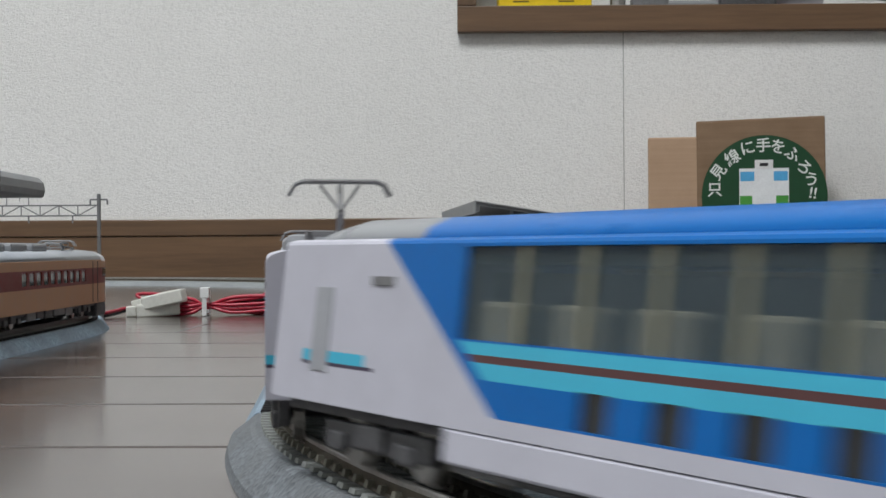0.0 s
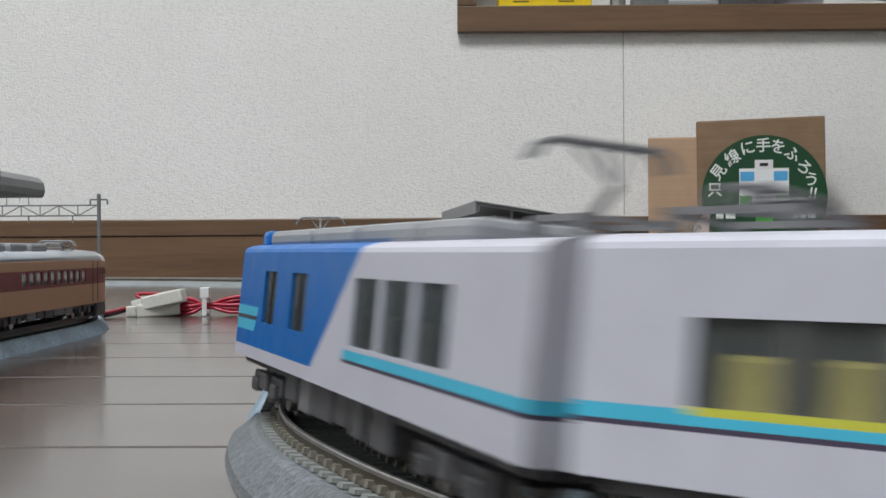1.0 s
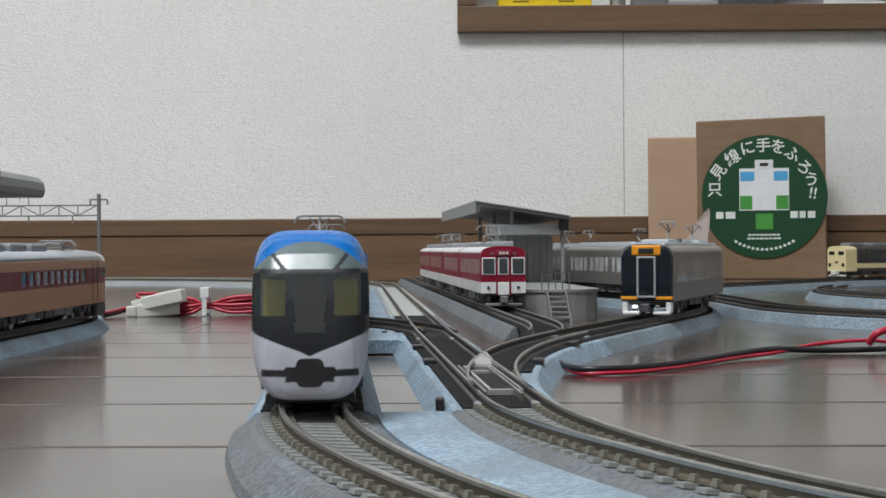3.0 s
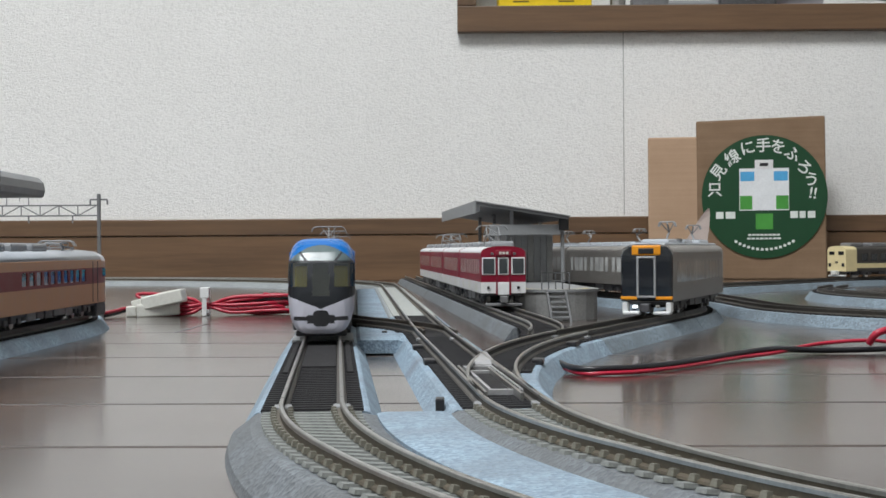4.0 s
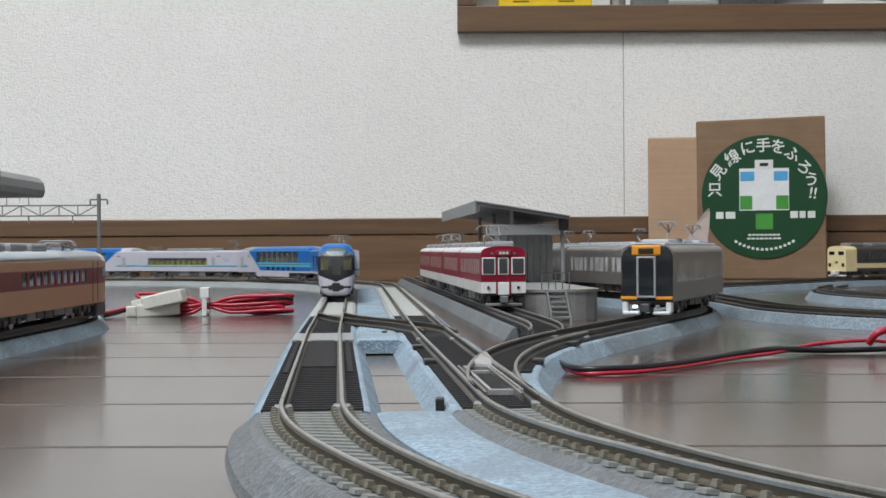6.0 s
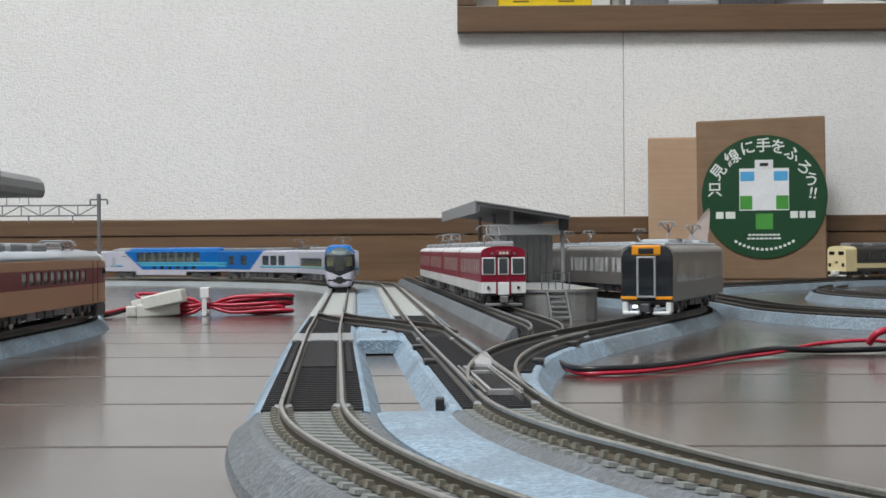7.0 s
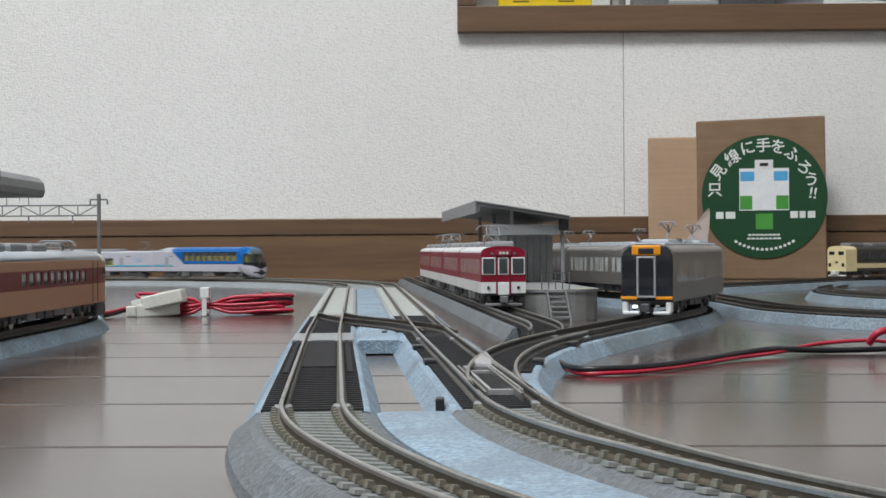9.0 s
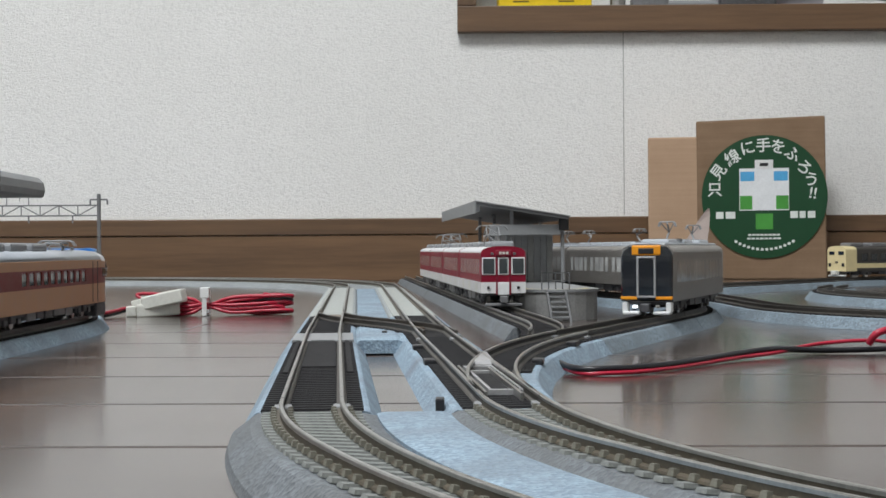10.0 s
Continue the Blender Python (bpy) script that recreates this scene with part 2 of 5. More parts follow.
def room_walls():
    # the wall behind the layout, with an alcove let into it
    ax0, ax1, az0, az1, depth = 35, 900, 274, 640, 130
    bm = boxes((-2400, ax0, WALL, WALL + 140, 0, 2400), (ax1, 2400, WALL, WALL + 140, 0, 2400),
               (ax0, ax1, WALL, WALL + 140, 0, az0), (ax0, ax1, WALL, WALL + 140, az1, 2400),
               (ax0, ax1, WALL + depth, WALL + 140, az0, az1))
    part("wall_north", bm, M_WALL, None, "off-white embossed wallpaper above a brown baseboard", "structure")
    part("wall_seam", boxes((182.6, 183.5, WALL - 0.5, WALL + 1, 64, 248)), M_SEAM, None, "thin joint between two wallpaper strips", "structure")
    part("wall_east", boxes((2400, 2500, -2200, 2000, 0, 2400)), M_PLAIN_WALL, None, "plain off-white side wall", "structure")
    part("wall_south", boxes((-2400, 2400, -2300, -2200, 0, 2400)), M_PLAIN_WALL, None, "plain off-white wall", "structure")
    part("wall_west", boxes((-2500, -2400, -2200, 2000, 0, 2400)), M_PLAIN_WALL, None, "plain off-white side wall", "structure")
    part("ceiling", boxes((-2500, 2500, -2300, 2000, 2400, 2500)), M_PLAIN_WALL, None, "plain white ceiling", "structure")
    board = part("baseboard", boxes((-2400, 2400, WALL - 7, WALL, 0, 45.5), bevel=0.6), M_TRIM, None, "brown wood-grain baseboard with a groove", "structure")
    part("baseboard_cap", boxes((-2400, 2400, WALL - 8.5, WALL, 45.9, 62.5), bevel=1.0), M_TRIM, board)
    # alcove frame
    f = thing("alcove_frame", at(0, WALL), "brown wooden frame around a wall alcove", "frame", kind="structure")
    part("bottom_rail", boxes((16, ax1 + 20, -12, 125, 248, 274), bevel=1.0), M_TRIM, f)
    part("frame_post", boxes((16, 35, -12, 20, 274.3, 660), bevel=1.0), M_TRIM_V, f)
    part("frame_post", boxes((ax1, ax1 + 20, -12, 20, 274.3, 660), bevel=1.0), M_TRIM_V, f)
    part("top_rail", boxes((35, ax1, -12, 20, 640, 660), bevel=1.0), M_TRIM, f)
    lamp = thing("ceiling_lamp", at(-500, -300, 2400), "white square ceiling lamp", "lamp")
    part("housing", boxes((-480, 480, -480, 480, -60, 0), bevel=8), M_WHITE, lamp)
    part("diffuser", boxes((-450, 450, -450, 450, -75, -60.5), bevel=4), glow("lamp_diffuser", (0.94, 0.98, 1.0, 1), 3.0), lamp)


def alcove_things():
    y = WALL + 8
    b = thing("yellow_box", at(105, y + 20, 274), "bright yellow paper packet lying in the alcove", "box")
    part("carton", boxes((-47, 48, -18, 30, 0, 46), bevel=1.5), plastic("yellow_card", srgb(243, 208, 20), 0.45), b)
    ink = plastic("dark_yellow_ink", srgb(120, 100, 10), 0.5)
    for x in (-32, 14):
        part("print_bar", boxes((x, x + 16, -18.4, -17.9, 7, 8.6)), ink, b, "unreadable dark print")
    jar = thing("metal_tube", at(180, y + 10, 274), "small bright metal tube standing on the frame", "tube")
    bm = bmesh.new()
    tube(bm, [(0, 0, 0), (0, 0, 18), (0, 0, 18.1), (0, 0, 40)], 8, 14)
    part("tube_body", bm, M_STEEL, jar)
    tool = thing("grey_tool", at(208, y + 12, 274), "grey plastic tool with a dark handle", "tool")
    part("tool_body", boxes((10, 130, -6, 10, 0, 9), bevel=3), M_GREY_LIGHT, tool)
    part("tool_grip", boxes((-14, 24, -8, 12, 0, 14), bevel=4), M_UNDER_GREY, tool)
    bag = thing("clear_bag", at(330, y + 16, 274), "crumpled pale plastic bag with dark things inside", "bag")
    bm = bmesh.new()
    rng = random.Random(3)
    rings = []
    for i in range(9):
        u = i / 8
        w = 8 + 14 * math.sin(math.pi * u)
        rings.append([(-60 + 120 * u, math.cos(k * 0.7854) * w * rng.uniform(0.8, 1.1), max(0, 9 + math.sin(k * 0.7854) * 9 * rng.uniform(0.7, 1.3))) for k in range(8)])
    part("bag_film", loft(bm, rings), plastic("pale_film", (0.35, 0.33, 0.36, 1), 0.3), bag)
    part("bag_content", boxes((-48, 10, -19, 4, 0, 18), bevel=3), M_UNDER, bag)
    paper = thing("paper_sheet", at(415, y + 10, 274), "white curled paper sheet in the alcove", "paper")
    bm = bmesh.new()
    rings = [[(x, -14, 4 + 5 * math.sin(x / 26.0)), (x, 30, 9 + 4 * math.sin(x / 20.0)), (x, 30, 9.6 + 4 * math.sin(x / 20.0)), (x, -14, 4.6 + 5 * math.sin(x / 26.0))] for x in range(-62, 63, 6)]
    part("sheet", loft(bm, rings), M_WHITE, paper)


# ---- tracks ----
def course(x, y, heading, segments, step=4.0):
    """Points (x, y, heading) along straights ('s', length) and arcs ('a', radius, degrees; right turns positive). Heading 0 points away along y."""
    out = [(x, y, heading)]
    for seg in segments:
        if seg[0] == "s":
            n = max(1, round(seg[1] / step / 2))
            for _ in range(n):
                d = seg[1] / n
                x, y = x + d * math.sin(radians(heading)), y + d * math.cos(radians(heading))
                out.append((x, y, heading))
        else:
            arc = abs(seg[2]) * math.pi / 180 * seg[1]
            n = max(2, round(arc / step))
            for _ in range(n):
                heading += seg[2] / n / 2
                d = 2 * seg[1] * math.sin(radians(abs(seg[2]) / n / 2))
                x, y = x + d * math.sin(radians(heading)), y + d * math.cos(radians(heading))
                heading += seg[2] / n / 2
                out.append((x, y, heading))
    return out


def lengths(pts):
    s = [0.0]
    for a, b in zip(pts, pts[1:]):
        s.append(s[-1] + math.hypot(b[0] - a[0], b[1] - a[1]))
    return s


def along(pts, s):
    L = lengths_of(pts)
    s = min(max(s, 0), L[-1] - 1e-6)
    lo, hi = 0, len(L) - 1
    while hi - lo > 1:
        mid = (lo + hi) // 2
        if L[mid] <= s:
            lo = mid
        else:
            hi = mid
    t = (s - L[lo]) / (L[lo + 1] - L[lo])
    a, b = pts[lo], pts[lo + 1]
    return (a[0] + t * (b[0] - a[0]), a[1] + t * (b[1] - a[1]), a[2] + t * (b[2] - a[2]))


CACHE = {}


def lengths_of(pts):
    k = id(pts)
    if k not in CACHE:
        CACHE[k] = (lengths(pts), pts)
    return CACHE[k][0]


def beside(p, off, z):
    """A point off millimetres to the right of the course."""
    h = radians(p[2])
    return (p[0] + off * math.cos(h), p[1] - off * math.sin(h), z)


RAIL = 6.8


def sweep(pts, section):
    bm = bmesh.new()
    return loft(bm, [[beside(p, o, z) for o, z in section] for p in pts])


def roadbed(name, pts, parent, material, left=-12.5, right=12.5, top=4.3):
    ins = 2.9
    return part(name, sweep(pts, [(left, 0), (right, 0), (right - 0.7, 1.0), (right - ins, top - 0.3), (right - ins - 0.6, top),
                                  (left + ins + 0.6, top), (left + ins, top - 0.3), (left + 0.7, 1.0)]), material, parent)


def canted(s, cant):
    return cant * min(1.0, max(0.0, s / 70.0)) if cant else 0.0


def rails(pts, parent, dark=False, off=0.0, cant=0.0):
    """Two rails: web and foot, and a polished head."""
    for side in (-1, 1):
        c = off + side * 4.85
        ss = lengths(pts)
        ring_w, ring_h = [], []
        for p, s in zip(pts, ss):
            dz = canted(s, cant) * (1 if side > 0 else 0)
            ring_w.append([beside(p, c + o, z + dz) for o, z in ((-0.9, 4.7), (0.9, 4.7), (0.75, 5.0), (0.26, 5.25), (0.26, 6.2), (-0.26, 6.2), (-0.26, 5.25), (-0.75, 5.0))])
            ring_h.append([beside(p, c + o, z + dz) for o, z in ((-0.36, 6.2), (0.36, 6.2), (0.36, 6.64), (0.24, RAIL), (-0.24, RAIL), (-0.36, 6.64))])
        web = part("rail", loft(bmesh.new(), ring_w), M_RAIL_DARK if dark else M_RAIL_SIDE, parent)
        part("rail_head", loft(bmesh.new(), ring_h), M_RAIL_DARK if dark == 2 else M_RAIL_TOP, web)


SLEEPER_MESH = {}


def sleeper_mesh(key, rows, material):
    """One small mesh for all alike pieces: bars (x0, x1, y0, y1, z0, z1) with a slight batter."""
    if key not in SLEEPER_MESH:
        V, Fc = [], []
        for x0, x1, y0, y1, z0, z1 in rows:
            n, k = len(V), 0.15
            V += [(x / 1000, y / 1000, z0 / 1000) for x, y in ((x0, y0), (x1, y0), (x1, y1), (x0, y1))]
            V += [(x / 1000, y / 1000, z1 / 1000) for x, y in ((x0 + k, y0 + k), (x1 - k, y0 + k), (x1 - k, y1 - k), (x0 + k, y1 - k))]
            Fc += [[n + q for q in f] for f in ((4, 5, 6, 7), (0, 1, 5, 4), (1, 2, 6, 5), (2, 3, 7, 6), (3, 0, 4, 7))]
        me = bpy.data.meshes.new(key)
        me.from_pydata(V, [], Fc)
        me.materials.append(material)
        SLEEPER_MESH[key] = me
    return SLEEPER_MESH[key]


def sleepers(pts, parent, concrete=False, off=0.0, cant=0.0, pitch=4.0, half=8.2, a=0.0, b=None, near=True):
    """Sleepers across the course, each one a piece of its own near by; concrete ones carry a pair of clips at either rail."""
    b = lengths_of(pts)[-1] if b is None else b
    dep = 1.05 if concrete else 0.95
    mesh = sleeper_mesh("sleeper_%d_%d" % (concrete, round(half * 10)), [(-half, half, -dep, dep, 4.0, 4.55 if concrete else 4.75)], M_TIE_CONC if concrete else M_TIE_DARK)
    clip = sleeper_mesh("rail_clip", [(e - 0.5, e + 0.5, -0.62, 0.62, 4.7, 5.5) for e in (-1.35, 1.35)], M_CLIP)
    s = a + pitch / 2
    V, Fc = [], []
    while s < b:
        x, y, h = along(pts, s)
        tilt = canted(s, cant)
        q = beside((x, y, h), off, 0)
        m = at(q[0], q[1], tilt * 0.5, -h) @ Matrix.Rotation(-math.atan(tilt / 9.7), 4, "Y")
        if near:
            ob = new("sleeper", mesh)
            ob.parent = parent
            ob.matrix_local = m
            if concrete:
                for o in (-4.85, 4.85):
                    c = new("rail_clip", clip)
                    c.parent = ob
                    c.location = (o / 1000, 0, 0)
        else:
            n = len(V)
            V += [m @ v.co for v in mesh.vertices]
            Fc += [[n + k for k in p.vertices] for p in mesh.polygons]
        s += pitch
    if V:
        me = bpy.data.meshes.new("sleeper")
        me.from_pydata([tuple(v) for v in V], [], Fc)
        me.materials.append(M_TIE_CONC if concrete else M_TIE_DARK)
        ob = new("sleeper", me)
        ob.parent = parent
        tagged(ob, "", "", "", "stuff")


HEAD = -4.19
P0 = (-21.63, 237.97)
P1 = (11.28, 240.38)
FAR_START, FAR_R = 764.0, 362.0
NEAR_R, TIGHT_R, EASE = 290.0, 280.0, 8.5
LEAN, CANT = 7.6, 1.15

# the running line of the train, from the near curve away to the far curve
NEAR = course(P0[0], P0[1], 180 + HEAD, [("a", NEAR_R, -EASE), ("a", TIGHT_R, -80), ("s", 700)])
AWAY = course(P0[0], P0[1], HEAD, [("s", 180), ("a", 3600, 0.75), ("s", FAR_START - 227), ("a", FAR_R, -98), ("s", 900)])
NEAR_INNER = course(P1[0], P1[1], 180 + HEAD, [("a", NEAR_R - 33, -EASE), ("a", TIGHT_R - 33, -80), ("s", 100)])


def line_at(s):
    """The running line at s millimetres from the start of the near curve: x, y, heading away."""
    if s >= 0:
        return along(AWAY, s)
    x, y, h = along(NEAR, -s)
    return (x, y, h - 180)


def cut(pts, a, b):
    L = lengths_of(pts)
    return [along(pts, a)] + [p for p, s in zip(pts, L) if a + 0.5 < s < b - 0.5] + [along(pts, b)]


def build_tracks():
    g = "model railway tracks"
    # near double curve on one roadbed
    t = thing("double_track", at(0, 0), "curved double model track with concrete sleepers on grey ballast", "railway track", g)
    near = cut(NEAR, 0, 370)

    bm = bmesh.new()
    rings = []
    for p, s in zip(near, lengths(near)):
        c = canted(s, CANT)
        rings.append([beside(p, o, z) for o, z in ((-45.5, 0), (13.4, 0), (12.9, 1.4), (9.6, 3.9 + c), (8.8, 4.3 + c), (-8.6, 4.1), (-11, 3.6),
                                                   (-22.5, 3.6 + c * 0.6), (-24.2, 4.3 + c), (-41.6, 4.1), (-42.6, 3.7), (-44.8, 1.2))])
    part("roadbed", loft(bm, rings), M_BALLAST_OLD, t)
    # bright ballast left uncovered between the two lines
    bm = bmesh.new()
    part("ballast_strip", loft(bm, [[beside(p, o, z + canted(s, 0.3)) for o, z in ((-22.6, 3.0), (-10.6, 3.0), (-10.6, 4.05), (-12, 4.25), (-21, 4.25), (-22.6, 4.05))]
                                    for p, s in zip(near, lengths(near))]), M_BALLAST, t)
    rails(near, t, cant=CANT)
    sleepers(near, t, True, cant=CANT)
    inner = cut(NEAR_INNER, 0, 330)
    rails(inner, t, cant=CANT)
    sleepers(inner, t, True, cant=CANT)

    # straight rerailing piece of the running line
    t = thing("straight_track", at(0, 0), "straight model track with black sleepers and a smooth crossing panel", "railway track", g)
    st = cut(AWAY, 0.6, 177)
    roadbed("roadbed", st, t, M_BALLAST)
    rails(st, t, dark=1)
    sleepers(st, t, False, pitch=3.7, half=8.6)
    part("sleeper_web", sweep(st, [(-8.4, 4.2), (8.4, 4.2), (8.4, 4.42), (-8.4, 4.42)]), M_BLACK, t)
    part("centre_panel", sweep(cut(AWAY, 86, 176), [(-4.0, 4.5), (4.0, 4.5), (3.9, 5.0), (-3.9, 5.0)]), M_TIE_DARK, t)
    for o in (-6.9, 6.9):
        part("side_panel", sweep(cut(AWAY, 70, 176), [(o - 0.7, 4.5), (o + 0.7, 4.5), (o + 0.6, 5.1), (o - 0.6, 5.1)]), M_TIE_DARK, t)
    for k in (0.8, 176):
        for o in (-4.85, 4.85):
            p = along(AWAY, k)
            q = beside(p, o, 0)
            bm = boxes((-1.5, 1.5, -2.4, 2.4, 4.3, 5.4), bevel=0.3)
            bmesh.ops.rotate(bm, cent=(0, 0, 0), matrix=Matrix.Rotation(-radians(p[2]), 3, "Z"), verts=bm.verts)
            bmesh.ops.translate(bm, vec=(q[0], q[1], 0), verts=bm.verts)
            part("rail_joiner", bm, M_GREY_LIGHT, t)

    # crossover between the two lines
    t = thing("crossover_track", at(0, 0), "model railway crossover with brown guard rails between two lines", "railway track", g)
    cr = cut(AWAY, 177.6, 335)
    roadbed("roadbed", cr, t, M_BALLAST)
    rails(cr, t, dark=1)
    sleepers(cr, t, False, a=36, pitch=3.4)
    part("crossing_panel", sweep(cut(AWAY, 178, 212), [(-9.0, 4.2), (9.0, 4.2), (8.8, 5.2), (-8.8, 5.2)]), M_GREY_LIGHT, t)
    cross = course(*beside(along(AWAY, 342), 0, 0)[:2], 180 + HEAD, [("s", 4), ("a", 165, -22), ("s", 24), ("a", 165, 22)], 3)
    roadbed("roadbed", cross, t, M_BALLAST, -9, 9, 4.1)
    rails(cross, t, dark=2)
    sleepers(cross, t, False, pitch=3.2, half=7)
    part("guard_plate", sweep(cut(cross, 6, 112), [(-3.6, 4.6), (3.6, 4.6), (3.4, 5.4), (-3.4, 5.4)]), varied("brown_plate", (0.10, 0.07, 0.05, 1), (0.17, 0.125, 0.09, 1), 200, 0.5), t)

    # ballast islands filling the gaps between the lines
    right = course(P1[0], P1[1], HEAD, [("s", 180), ("a", 3567, 0.75), ("s", FAR_START - 227), ("a", FAR_R + 33, -98), ("s", 500)])
    isl = thing("ballast_infill", at(0, 0), "pale blue-grey ballast between the two lines", "ballast")
    part("ballast", sweep(cut(AWAY, 186, 262), [(9.5, 0.5), (24.5, 0.5), (24, 3.6), (22, 4.4), (11, 4.4), (9.8, 3.6)]), M_BALLAST, isl)

    # turnout of the second line, diverging to the right
    t = thing("turnout_track", at(0, 0), "model railway turnout with dark sleepers and a bright metal frog", "railway track", g)
    tr = cut(right, 0.6, 180)
    branch = course(P1[0], P1[1], HEAD, [("s", 10), ("a", 400, 26), ("s", 138), ("a", 300, -36), ("s", 480)])
    bd = cut(branch, 10, 190)
    roadbed("roadbed", tr, t, M_BALLAST)
    rails(tr, t, dark=1)
    sleepers(tr, t, False, pitch=3.4)
    roadbed("roadbed", bd, t, M_BALLAST, -9.5, 12.5, 4.25)
    rails(bd, t, dark=1)
    sleepers(bd, t, False, pitch=3.4, a=60)
    fx = along(right, 88)
    q = beside(fx, 4.3, 0)
    bm = boxes((-2.6, 2.6, -13, 13, 4.6, 6.75), bevel=0.9)
    for v in bm.verts:
        if v.co.y > 0:
            v.co.x *= 0.35
    bmesh.ops.rotate(bm, cent=(0, 0, 0), matrix=Matrix.Rotation(-radians(HEAD + 6), 3, "Z"), verts=bm.verts)
    bmesh.ops.translate(bm, vec=(q[0], q[1], 0), verts=bm.verts)
    part("frog", bm, M_SILVER, t, "bright cast metal frog")
    # bright frame round the point motor cover
    for o in (-1.4, 4.4):
        part("guard_bar", sweep(cut(right, 22, 74), [(o - 0.35, 4.6), (o + 0.35, 4.6), (o + 0.3, 5.7), (o - 0.3, 5.7)]), M_SILVER, t)
    for k in (21.5, 62, 74):
        part("tie_bar", sweep(cut(right, k - 0.9, k + 0.9), [(-1.8, 4.6), (4.8, 4.6), (4.7, 5.6), (-1.7, 5.6)]), M_SILVER, t)
    part("motor_cover", sweep(cut(right, 24, 60), [(-0.9, 4.5), (3.9, 4.5), (3.8, 5.2), (-0.8, 5.2)]), M_TIE_DARK, t)
    for o, k in ((-3.0, 43), (3.0, 40)):
        part("point_blade", sweep(cut(right, k - 30, k + 28), [(o - 0.3, 4.7), (o + 0.3, 4.7), (o + 0.25, 6.0), (o - 0.25, 6.0)]), M_RAIL_TOP, t)
    for k, o in ((14, -11.0), (138, 11.5), (226, -14)):
        q = beside(along(right, k), o, 0)
        bm = boxes((-0.8, 0.8, -2.0, 2.0, 2.4, 5.0), bevel=0.3)
        bmesh.ops.translate(bm, vec=(q[0], q[1], 0), verts=bm.verts)
        part("switch_lever", bm, M_BLACK, t)

    for line, k, o, w, d, h in ((right, 96, -7.6, 1.3, 3.2, 5.6), (right, 118, 7.4, 1.2, 2.6, 5.5), (right, 146, -7.5, 1.4, 3.0, 5.6), (branch, 96, 8.4, 1.3, 2.8, 5.6),
                                (branch, 128, -7.4, 1.2, 2.4, 5.5), (branch, 160, 8.2, 1.4, 3.0, 5.6), (branch, 178, -7.2, 1.2, 2.2, 5.4)):
        p = along(line, k)
        q = beside(p, o, 0)
        bm = boxes((-w, w, -d, d, 4.2, h), bevel=0.3)
        bmesh.ops.rotate(bm, cent=(0, 0, 0), matrix=Matrix.Rotation(-radians(p[2]), 3, "Z"), verts=bm.verts)
        bmesh.ops.translate(bm, vec=(q[0], q[1], 0), verts=bm.verts)
        part("switch_box", bm, M_BLACK, t)
    for line, k in ((right, 1.5), (right, 178), (branch, 187)):
        p = along(line, k)
        for o in (-4.85, 4.85):
            q = beside(p, o, 0)
            bm = boxes((-1.3, 1.3, -2.2, 2.2, 4.3, 5.4), bevel=0.3)
            bmesh.ops.rotate(bm, cent=(0, 0, 0), matrix=Matrix.Rotation(-radians(p[2]), 3, "Z"), verts=bm.verts)
            bmesh.ops.translate(bm, vec=(q[0], q[1], 0), verts=bm.verts)
            part("rail_joiner", bm, M_GREY_LIGHT, t)

    # second crossover half and the far double line
    t = thing("second_line_track", at(0, 0), "dark jointed model track beside the crossover", "railway track", g)
    c2 = cut(right, 180.6, 335)
    roadbed("roadbed", c2, t, M_BALLAST)
    rails(c2, t, dark=1)
    sleepers(c2, t, False, pitch=3.4)
    t = thing("far_double_track", at(0, 0), "pale concrete double model track running to the far curve", "railway track", g)
    fd = cut(AWAY, 335.6, 1900)
    fr = cut(right, 335.6, 1900)
    roadbed("roadbed", fd, t, M_BALLAST_PALE)
    roadbed("roadbed", fr, t, M_BALLAST_PALE)
    for pts in (cut(AWAY, 335.6, FAR_START), cut(right, 335.6, FAR_START)):
        part("sleeper_bed", sweep(pts, [(-8.6, 4.2), (8.6, 4.2), (8.4, 4.72), (-8.4, 4.72)]), M_TIE_PALE, t)
    part("ballast_strip", sweep(cut(AWAY, 335.6, FAR_START), [(10.5, 0.5), (22.5, 0.5), (22.5, 3.9), (10.5, 3.9)]), M_BALLAST, t)
    for pts in (fd, fr):
        rails(pts, t)
        sleepers(pts, t, True, pitch=4.6, near=False)

    # branch curve to the stainless train
    t = thing("branch_track", at(0, 0), "branch model track on pale blue ballast, curving past the platform", "railway track", g)
    for a, b in ((190.6, 320), (320.6, 880)):
        bb = cut(branch, a, b)
        roadbed("roadbed", bb, t, M_BALLAST_DULL)
        rails(bb, t, dark=2)
        sleepers(bb, t, False, pitch=3.8, near=False)

    def simple(name, label, pts, dark=2, bed=M_BALLAST_DULL):
        t = thing(name, at(0, 0), label, "railway track", g)
        roadbed("roadbed", pts, t, bed)
        rails(pts, t, dark=dark)
        sleepers(pts, t, False, pitch=3.8, near=False)
        return t

    red = course(-51.7, 1614, 180 - 4.3, [("s", 1120), ("a", 300, 18), ("s", 6)])
    t = thing("station_track", at(0, 0), "straight model track beside the station platform", "railway track", g)
    roadbed("roadbed", cut(red, 300, 1130), t, M_BALLAST_OLD)
    rails(cut(red, 300, 1180), t, dark=1)
    sleepers(cut(red, 300, 1180), t, False, pitch=3.8, near=False)
    brown = course(-140, 150, 0, [("s", 370), ("a", 280, -85)])
    simple("side_track", "model track on pale ballast under the cream and red train", brown, bed=M_BALLAST)
    simple("loop_track", "tight curved model track on pale blue ballast", course(139.5, 765, 180, [("s", 132), ("a", 172.5, -115)]))
    simple("loop_track", "wide curved model track on pale ballast", arc_course(466, 797, 247, 150, 255))
